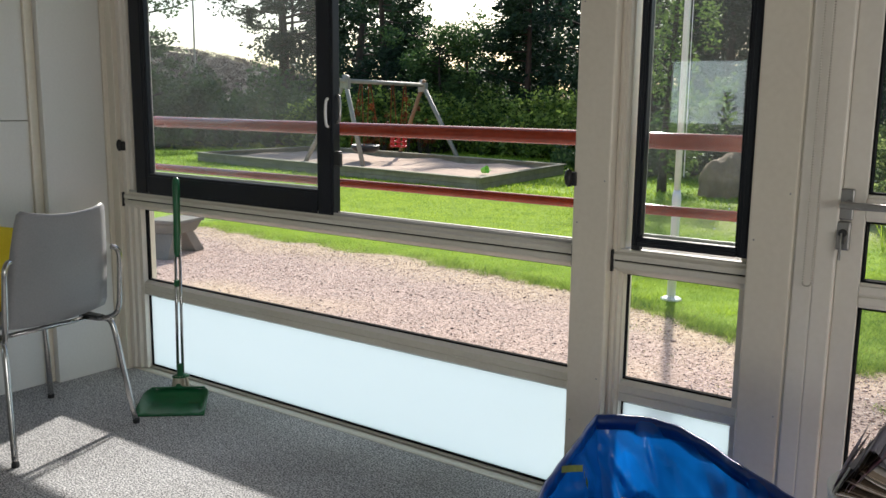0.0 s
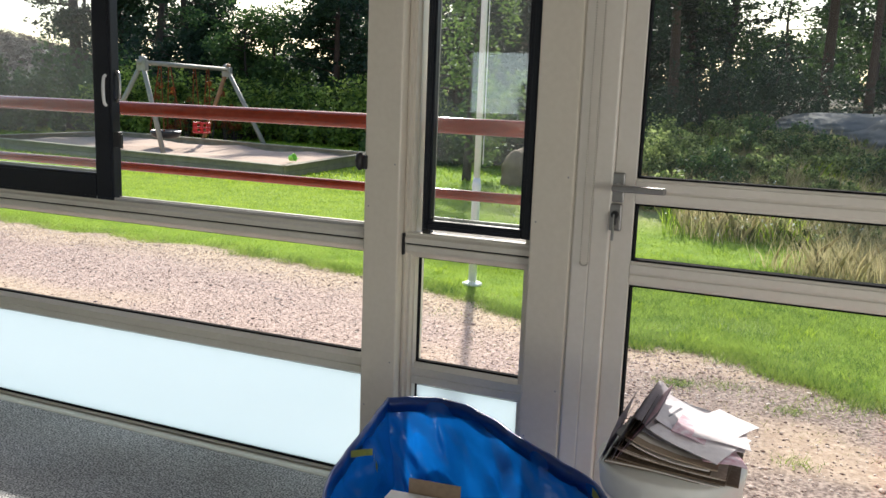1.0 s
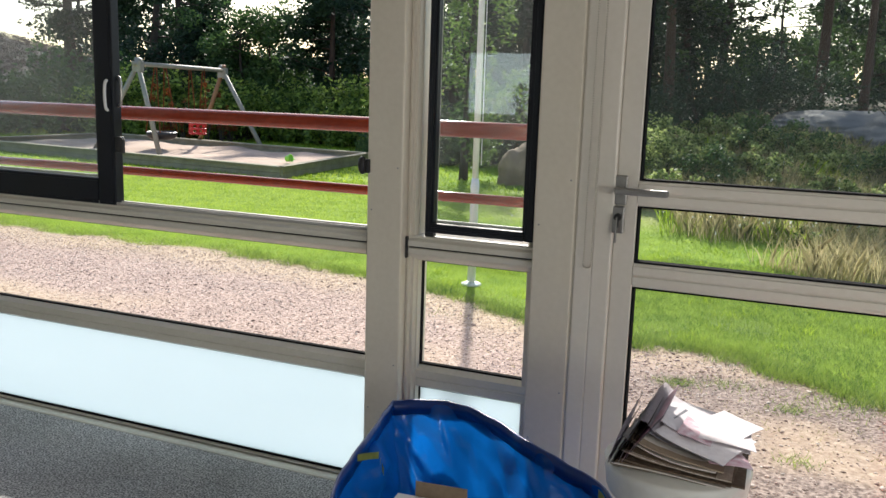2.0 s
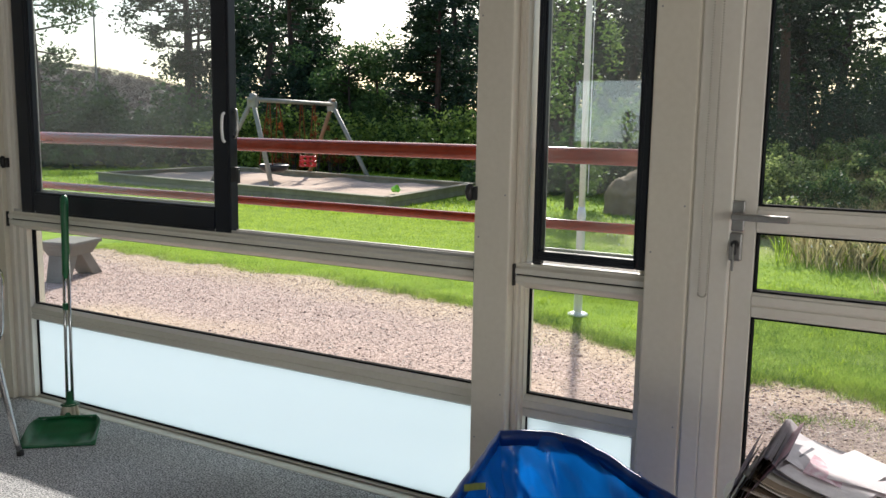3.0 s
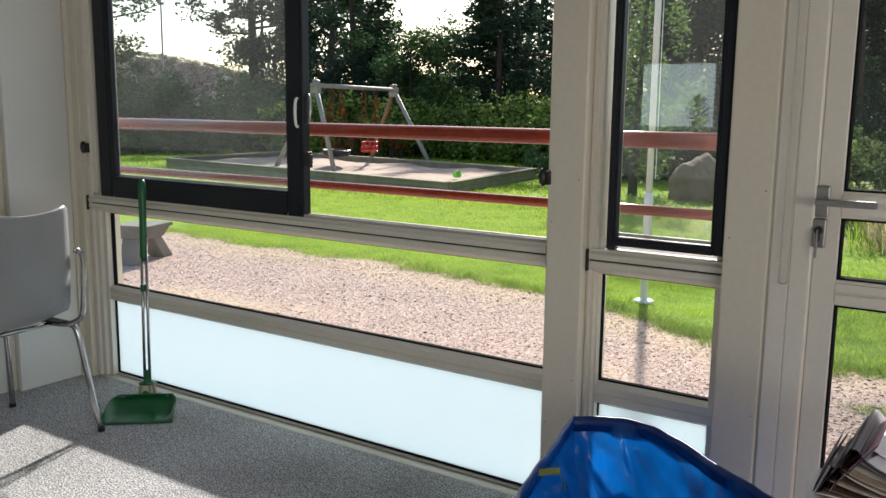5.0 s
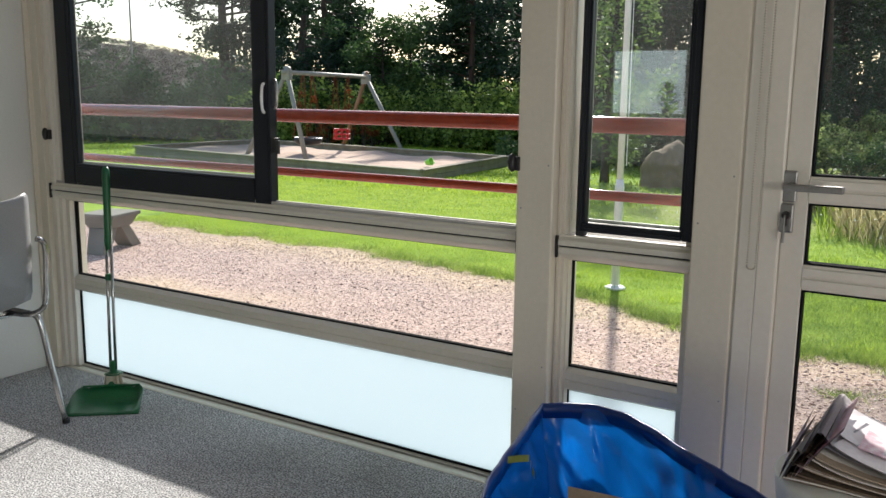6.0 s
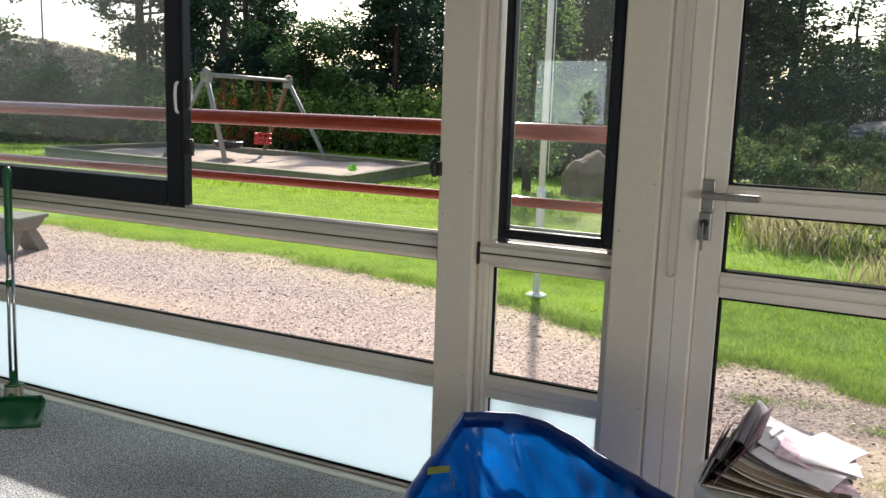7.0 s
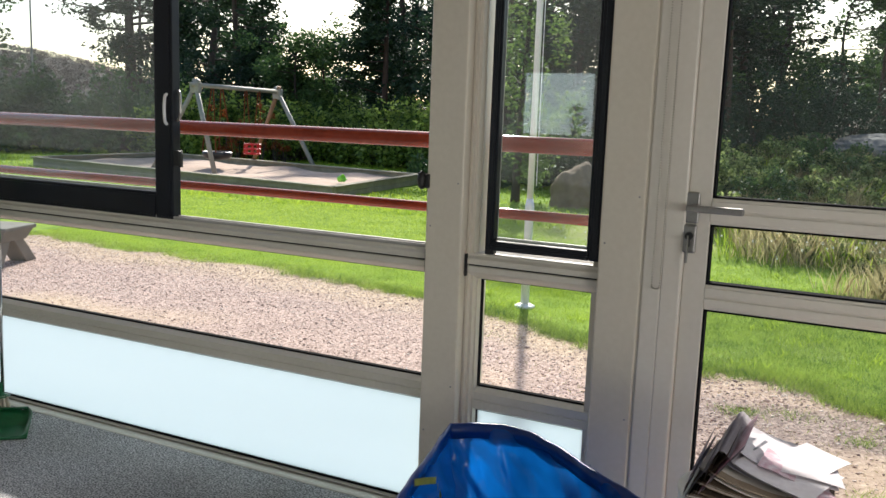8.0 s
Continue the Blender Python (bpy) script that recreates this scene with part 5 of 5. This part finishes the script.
tree("broadleaf_tree", -37.8, 28.5, 3.6, 0.05, 1.4, SPRUCE, BARK, "low dark broadleaf tree between the pines", 27, 80, 110, 0.12, 0.07, conic=0.7, clump_r=0.5)
# behind the narrow window and the flagpole
tree("birch_tree", -21.6, 14.5, 5.2, 0.08, 1.05, BIRCH, BARK, "slender birch with drooping yellow-green leaves", 11, 90, 75, 0.075, 0.06, conic=0.7, clump_r=0.30, flat=-0.5)
tree("pine_tree", -18.0, 26, 7.0, 0.03, 2.1, SPRUCE, BARK, PT, 12, 96, 95, 0.14, 0.15, conic=0.75, clump_r=0.55)
tree("pine_tree", -22.6, 28, 7.2, 0.03, 2.2, SPRUCE, BARK, PT, 13, 96, 95, 0.14, 0.15, conic=0.75, clump_r=0.55)
tree("pine_tree", -14.3, 24, 7.0, 0.05, 2.0, SPRUCE, BARK, PT, 14, 90, 95, 0.14, 0.15, conic=0.75, clump_r=0.55)
tree("pine_tree", -20.2, 31, 8.4, 0.02, 2.4, SPRUCE, BARK, PT, 31, 120, 110, 0.16, 0.16, conic=0.8, clump_r=0.65)
tree("pine_tree", -16.0, 30, 8.2, 0.02, 2.3, SPRUCE, BARK, PT, 32, 120, 110, 0.16, 0.16, conic=0.8, clump_r=0.65)
tree("pine_tree", -12.6, 31, 8.4, 0.02, 2.4, SPRUCE, BARK, PT, 33, 120, 110, 0.16, 0.16, conic=0.8, clump_r=0.65)
tree("pine_tree", -8.0, 30, 8.4, 0.02, 2.3, SPRUCE, BARK, PT, 34, 120, 110, 0.16, 0.16, conic=0.8, clump_r=0.65)
# behind the door
tree("pine_tree", -8.9, 19, 7.4, 0.42, 2.3, SPRUCE, BARK_PINE, "leaning pine with a bare reddish trunk on the bank", 15, 84, 95, 0.13, 0.115, lean=0.045, conic=0.9, clump_r=0.55)
tree("pine_tree", -11.0, 24, 7.2, 0.05, 2.2, SPRUCE, BARK, PT, 16, 92, 95, 0.14, 0.15, conic=0.75, clump_r=0.55)
tree("pine_tree", -6.0, 27, 7.6, 0.04, 2.1, SPRUCE, BARK, PT, 17, 92, 95, 0.14, 0.15, conic=0.7, clump_r=0.55)
tree("pine_tree", -0.2, 21, 7.8, 0.52, 2.3, PINE, BARK_PINE, "pine with a bare dark trunk above the rock", 18, 76, 90, 0.13, 0.11, lean=0.03, conic=0.9, clump_r=0.55)
tree("pine_tree", 2.3, 19, 7.4, 0.36, 2.2, SPRUCE, BARK_PINE, "pine with a thin bare trunk above the rock", 19, 84, 95, 0.13, 0.075, lean=0.02, conic=0.9, clump_r=0.55)
tree("pine_tree", 5.6, 21, 7.6, 0.10, 2.4, SPRUCE, BARK, PT, 20, 90, 95, 0.14, 0.15, conic=0.75, clump_r=0.55)
tree("broadleaf_tree", -2.0, 25, 3.4, 0.05, 2.3, LEAF_DULL, BARK, "green broadleaf undergrowth between the pines", 22, 76, 95, 0.12, 0.07, conic=0.8, clump_r=0.5)
tree("broadleaf_tree", 2.4, 26, 3.8, 0.05, 2.2, LEAF_DULL, BARK, "green broadleaf undergrowth between the pines", 23, 76, 95, 0.12, 0.07, conic=0.8, clump_r=0.5)

# the wood farther back, one uneven mass
cent, rad = [], []
bm = bmesh.new()
for k in range(70):
    az = -44.5 + 56.0 * k / 69 + rng.normal(0, 0.4)
    gap = (-38.6 < az < -32.0) or (-4.6 < az < -0.6)
    dist = rng.uniform(36, 44)
    x, y = place(az, dist)
    z0 = height(x, y)
    hh = (2.3 if gap else rng.uniform(4.2, 6.5)) * dist / 38
    tube(((x, y, z0), (x, y, z0 + hh * 0.5), (x + 0.1, y, z0 + hh)), 0.1, 6, bm, radii=(0.14, 0.10, 0.03))
    for q in range(16):
        s = rng.uniform(0.02, 1.0)
        cent.append((x + rng.normal(0, 0.85 * (1.15 - s)), y + rng.normal(0, 0.8), z0 + hh * s))
        rad.append(rng.uniform(0.4, 0.85))
wood = thing("far_wood", 0, 0, 0, "dense dark mixed wood behind the yard", "woodland", kind="stuff")
tagged(part("trunks", bm, BARK, wood), kind="stuff")
tagged(many("foliage", leaves_at(cent, rad, 115, 0.20, 0.65), 4, SPRUCE, wood), kind="stuff")

hx, hy = rng.normal(-46, 11, 2600), rng.normal(37, 8, 2600)
far_ok = (hx < -26) & (hy > 26)
hx, hy = hx[far_ok], hy[far_ok]
hz = np.array([height(a, b) for a, b in zip(hx, hy)])
tagged(many("heath_growth", leaves_at(np.stack((hx, hy, hz + 0.12), -1), rng.uniform(0.25, 0.6, len(hx)), 44, 0.095, 0.5, 0.4), 4, HEATH), "low purple-brown heath covering the far hill", "heath", kind="stuff")

# hedge behind the sandpit, rust-coloured growth beside the swings
for k in range(21):
    az = -44.0 + 19.0 * k / 20
    dist = 24.6 - 0.6 * math.sin(k) - 3.4 * step(-33.0, -26.0, az)
    x, y = place(az, dist)
    shrub("hedge_shrub", x, y, 2.1, 1.7, 1.5 + 0.3 * math.sin(k * 1.7), LEAF, "sunlit green leafy hedge shrub behind the sandpit", 60 + k, 44, 64, 0.115, "shrub", "hedge behind the sandpit")
for k, az in enumerate((-41.3, -40.4, -39.6, -38.2, -37.3, -36.7)):
    x, y = place(az, 23.2)
    shrub("rust_shrub", x, y, 0.35, 0.35, 1.55 - 0.12 * (k % 3), RUST, "tall rust-red flowering growth behind the swings", 90 + k, 12, 24, 0.06, "shrub", "rust growth behind the swings")
for k in range(12):
    az = -55.5 + 13.5 * k / 11
    x, y = place(az, 28 + 2 * math.sin(2.3 * k))
    shrub("edge_shrub", x, y, 2.9, 2.2, 1.7 + 0.8 * math.sin(k * 2.1), LEAF_DULL, "dull green shrub at the far edge of the lawn", 100 + k, 44, 80, 0.12, "shrub", "shrubs at the lawn edge")
for k in range(10):
    az = -26.0 + 17.0 * k / 9
    x, y = place(az, 18.2 + 0.8 * math.sin(1.9 * k))
    shrub("shade_shrub", x, y, 1.8, 1.5, 1.0 + 0.45 * math.sin(k * 2.6), LEAF_DULL, "dark green shrub under the trees", 120 + k, 40, 75, 0.09, "shrub", "shrubs under the trees")
# shrubs on the bank
for k, (az, dist, w, h, mat) in enumerate(((-8.2, 14.5, 2.0, 1.1, SPRUCE), (-6.3, 15.0, 2.3, 1.5, SPRUCE), (-4.0, 15.5, 2.4, 1.5, SPRUCE), (-1.6, 16.5, 2.0, 1.2, SPRUCE), (-9.3, 12.5, 1.4, 0.8, BANKLEAF), (-7.2, 12.0, 1.3, 0.7, BANKLEAF), (-9.4, 11.4, 0.7, 0.7, BANKLEAF), (-5.4, 11.2, 1.2, 0.55, LEAF_DULL), (-3.4, 11.6, 1.2, 0.55, BANKLEAF), (-1.0, 11.0, 1.3, 0.6, BANKLEAF), (1.0, 10.2, 1.2, 0.6, BANKLEAF), (2.8, 10.6, 1.3, 0.65, BANKLEAF), (4.4, 9.8, 1.2, 0.6, BANKLEAF), (0.0, 12.6, 1.4, 0.6, BANKLEAF), (3.6, 12.6, 1.5, 0.6, BANKLEAF), (-2.2, 13.0, 1.5, 0.6, LEAF_DULL), (6.0, 11.5, 1.6, 0.8, LEAF_DULL), (6.2, 14.5, 2.2, 1.4, SPRUCE), (-3.0, 9.4, 0.9, 0.4, BANKLEAF), (2.0, 9.0, 0.9, 0.4, BANKLEAF))):
    x, y = place(az, dist)
    shrub("bank_shrub", x, y, w, w * 0.8, h * (0.62 if mat is BANKLEAF and dist < 13 and az > -8 else 1.0), mat, "low leafy shrub on the rough bank", 140 + k, 42, 120, 0.045, "shrub", "shrubs on the bank")

# low leafy growth between them
for k in range(20):
    az = -8.0 + 15.0 * ((k * 7) % 20) / 19
    x, y = place(az, 10.4 + 3.6 * ((k * 11) % 20) / 19)
    shrub("bank_shrub", x, y, 1.0 + 0.3 * math.sin(k), 0.9, 0.40 + 0.12 * math.sin(k * 2.3), BANKLEAF, "low pale green leafy growth on the rough bank", 200 + k, 26, 90, 0.05, "shrub", "shrubs on the bank")


def boulder(name, az, dist, sx, sy, sz, sink, seed, label, mat=ROCK):
    bm = bmesh.new()
    bmesh.ops.create_icosphere(bm, subdivisions=5, radius=1.0)
    for v in bm.verts:
        n = v.co.normalized()
        k = 1 + 0.22 * noise.noise(n * 1.3 + Vector((seed, 0, 0))) + 0.08 * noise.noise(n * 4 + Vector((0, seed, 0))) + 0.03 * noise.noise(n * 11)
        v.co = Vector((n.x * sx * k, n.y * sy * k, n.z * sz * k))
    x, y = place(az, dist)
    ob = tagged(part(name, bm, mat, smooth=True), label, "rock")
    ob.location = (x, y, height(x, y) + sz * sink)
    return ob


boulder("boulder", -17.5, 14.2, 0.50, 0.45, 0.70, -0.05, 3, "brown weathered boulder at the end of the lawn")
boulder("rock_outcrop", 1.9, 15.2, 1.5, 1.2, 0.28, 0.05, 8, "flat grey granite outcrop on the bank", ROCKGREY)
boulder("rock_outcrop", 6.4, 14.0, 1.3, 1.0, 0.40, 0.2, 12, "flat grey granite outcrop on the bank", ROCKGREY)

# small white flowers on the bank and the lawn
wx, wy = rng.uniform(0.5, 6.0, 260), rng.uniform(5.6, 9.0, 260)
wz = np.array([height(a, b) for a, b in zip(wx, wy)])
tagged(many("wild_flowers", leaves_at(np.stack((wx, wy, wz + rng.uniform(0.1, 0.4, 260)), -1), np.full(260, 0.015), 3, 0.018, 0.9), 4, WHITEFLOWER), "small white wild flowers in the grass", "flowers", kind="stuff")

# ---------------------------------------------------------------- flagpole, bench, mast
pole = thing("flagpole", 1.22, 3.53, GZ, "white flagpole with a grey hinged foot on the lawn", "flagpole")
part("foot_plate", lathe(((0.075, 0.0), (0.075, 0.012), (0.06, 0.02), (0.037, 0.022)), 20), POLEWHITE, pole)
part("sleeve", tube(((0, 0, 0.03), (0, 0, 0.70), (0, 0, 0.74), (0, 0, 0.80)), 0.048, 16, radii=(0.031, 0.031, 0.034, 0.0245)), POLEWHITE, pole, "", True)
part("mast", tube(((0, 0, 0.7), (0, 0, 3.0), (0, 0, 7.5)), 0.036, 16, radii=(0.0235, 0.0225, 0.016)), POLEWHITE, pole, "", True)
part("halyard", tube(((0.05, -0.02, 0.9), (0.045, -0.02, 3.0), (0.03, -0.01, 7.4)), 0.003, 5), POLEWHITE, pole)

mx_, my_ = place(-51.5, 62)
mast = thing("distant_mast", mx_, my_, height(mx_, my_) - 0.2, "thin pale mast on the far hill", "mast")
part("pole", tube(((0, 0, 0), (0, 0, 6.0), (0, 0, 11.0)), 0.06, 8, radii=(0.07, 0.06, 0.04)), WOODGALV, mast)

bench = thing("concrete_bench", -3.01, 2.41, GZ, "small grey concrete bench with slanted tapering legs on gravel", "bench")
bench.rotation_euler.z = radians(17)


def tapered(lo, hi, z0, z1):
    """A block between two rectangles (x0, x1, y0, y1) at two heights."""
    bm = bmesh.new()
    r_ = [[bm.verts.new((x, y, z)) for x, y in ((q[0], q[2]), (q[1], q[2]), (q[1], q[3]), (q[0], q[3]))] for q, z in ((lo, z0), (hi, z1))]
    bm.faces.new(r_[0][::-1])
    bm.faces.new(r_[1])
    for i in range(4):
        bm.faces.new((r_[0][i], r_[0][(i + 1) % 4], r_[1][(i + 1) % 4], r_[1][i]))
    return rounded(bm, 0.006)


part("slab", box(-0.17, 0.17, -0.19, 0.22, 0.305, 0.34, 0.008), CONCRETE, bench)
part("seat_block", tapered((-0.11, 0.11, -0.15, 0.16), (-0.155, 0.155, -0.18, 0.20), 0.215, 0.3045), CONCRETE, bench)
part("leg", tapered((-0.07, 0.09, -0.24, -0.12), (-0.10, 0.09, -0.15, -0.02), 0.0, 0.2145), CONCRETE, bench)
part("leg", tapered((-0.11, 0.05, 0.24, 0.38), (-0.09, 0.09, 0.03, 0.155), 0.0, 0.2145), CONCRETE, bench)

# ---------------------------------------------------------------- sandpit and swings
pit = thing("sandpit", -8.4, 11.4, GZ, "low weathered timber sandpit frame filled with pale sand", "sandpit")
corners = ((-4.22, 9.15), (-4.72, 12.95), (-12.6, 14.15), (-12.48, 10.25))
PC = Vector((-8.4, 11.4, 0))
for a, b in zip(corners, corners[1:] + corners[:1]):
    a3, b3 = Vector((*a, 0)), Vector((*b, 0))
    L_, d = (b3 - a3).length, (b3 - a3).normalized()
    m = Matrix.Translation((a3 + b3) / 2 - PC) @ Matrix.Rotation(math.atan2(d.y, d.x), 4, 'Z')
    for z0, z1 in ((0.0, 0.088), (0.092, 0.175)):
        bm = box(-L_ / 2, L_ / 2, -0.03, 0.03, z0, z1, 0.006)
        bm.transform(m)
        part("board", bm, WOODGREY, pit)
    bm = box(-L_ / 2 - 0.03, L_ / 2 + 0.03, -0.07, 0.07, 0.178, 0.205, 0.005)
    bm.transform(m)
    part("cap_board", bm, WOODGREY, pit)
bm = bmesh.new()
gn = 40
gv = [[None] * (gn + 1) for _ in range(gn + 1)]
for i in range(gn + 1):
    for j in range(gn + 1):
        u, v = i / gn, j / gn
        p = Vector((*corners[0], 0)).lerp(Vector((*corners[1], 0)), u).lerp(Vector((*corners[3], 0)).lerp(Vector((*corners[2], 0)), u), v)
        gv[i][j] = bm.verts.new((p.x + 8.4, p.y - 11.4, 0.09 + 0.07 * noise.noise(Vector((p.x * 0.9, p.y * 0.9, 0))) + 0.03 * noise.noise(p * 3)))
for i in range(gn):
    for j in range(gn):
        bm.faces.new((gv[i][j], gv[i + 1][j], gv[i + 1][j + 1], gv[i][j + 1]))
part("sand", bm, SAND, pit, "pale uneven sand", True)

swing = thing("playground_swing", -8.75, 12.35, GZ, "grey A-frame swing set with a steel top bar", "swing set")
SC = Vector((-8.75, 12.35, GZ))
HB = 1.79
A, B = Vector((-8.72, 11.0, GZ + HB)), Vector((-8.78, 13.7, GZ + HB - 0.03))
part("top_bar", tube((A - SC - Vector((0, 0.12, 0)), B - SC + Vector((0, 0.12, 0))), 0.045, 14), WOODGALV, swing, "bright galvanised top bar", True)
for apex, feet in ((A, ((-9.92, 11.0), (-8.16, 10.92))), (B, ((-9.55, 13.75), (-7.63, 13.6)))):
    for k, f in enumerate(feet):
        foot = Vector((f[0], f[1], GZ + 0.02))
        brown = apex is B and k == 0
        over = apex + (apex - foot).normalized() * 0.12
        part("leg", tube((foot - SC, over - SC), 0.055, 10, radii=(0.05, 0.046)), WOODBROWN if brown else WOODGALV, swing, "brown wooden leg" if brown else "", True)
    bm = box(-0.11, 0.11, -0.05, 0.05, -0.16, 0.05, 0.01)
    bm.transform(Matrix.Translation(apex - SC))
    part("bracket", bm, WOODGALV, swing)
for y, mat, red in ((11.66, BLACKPLASTIC, False), (12.78, SEATRED, True)):
    s = thing("hanging_swing", -8.75, y, GZ + (0.38 if red else 0.30), "red plastic bucket swing seat on chains" if red else "black round basket swing seat on orange ropes", "swing seat", "swings on the frame")
    for dx in (-0.02, 0.02):
        for dy in (-0.17, 0.17):
            part("rope", tube(((dx, dy * 1.3 if red else dy * 0.8, HB - (0.40 if red else 0.32)), (dx * (5 if red else 9), dy * (1.0 if red else 1.5), 0.25 if red else 0.16)), 0.011, 6), RUST, s)
    if red:
        bm = bmesh.new()
        for z in (0.02, 0.12, 0.22):
            tube([(0.17 * math.cos(a), 0.17 * math.sin(a), z) for a in np.linspace(0, 2 * math.pi, 17)], 0.018, 6, bm, cap=False)
        for a in np.linspace(0, 2 * math.pi, 9)[:-1]:
            tube(((0.17 * math.cos(a), 0.17 * math.sin(a), 0.0), (0.17 * math.cos(a), 0.17 * math.sin(a), 0.24)), 0.016, 6, bm)
        part("bucket", bm, mat, s)
    else:
        part("seat", lathe(((0.02, 0.0), (0.20, 0.01), (0.28, 0.06), (0.31, 0.13), (0.29, 0.17), (0.26, 0.13), (0.19, 0.05), (0.02, 0.035)), 24), mat, s, "", True)
toy = thing("sand_toy", -5.29, 10.93, GZ + 0.12, "lime green plastic sand bucket lying in the sandpit", "toy")
bm = lathe(((0.05, 0.0), (0.07, 0.10), (0.074, 0.107), (0.066, 0.107), (0.046, 0.008)), 18)
bm.transform(Matrix.Translation((0, 0, 0.035)) @ Matrix.Rotation(radians(75), 4, 'Y'))
part("bucket", bm, LIME, toy, "", True)
part("bucket_handle", tube(smooth_path(((0.10, -0.065, 0.045), (0.18, 0, 0.04), (0.10, 0.065, 0.045)), 5), 0.006, 6), LIME, toy)
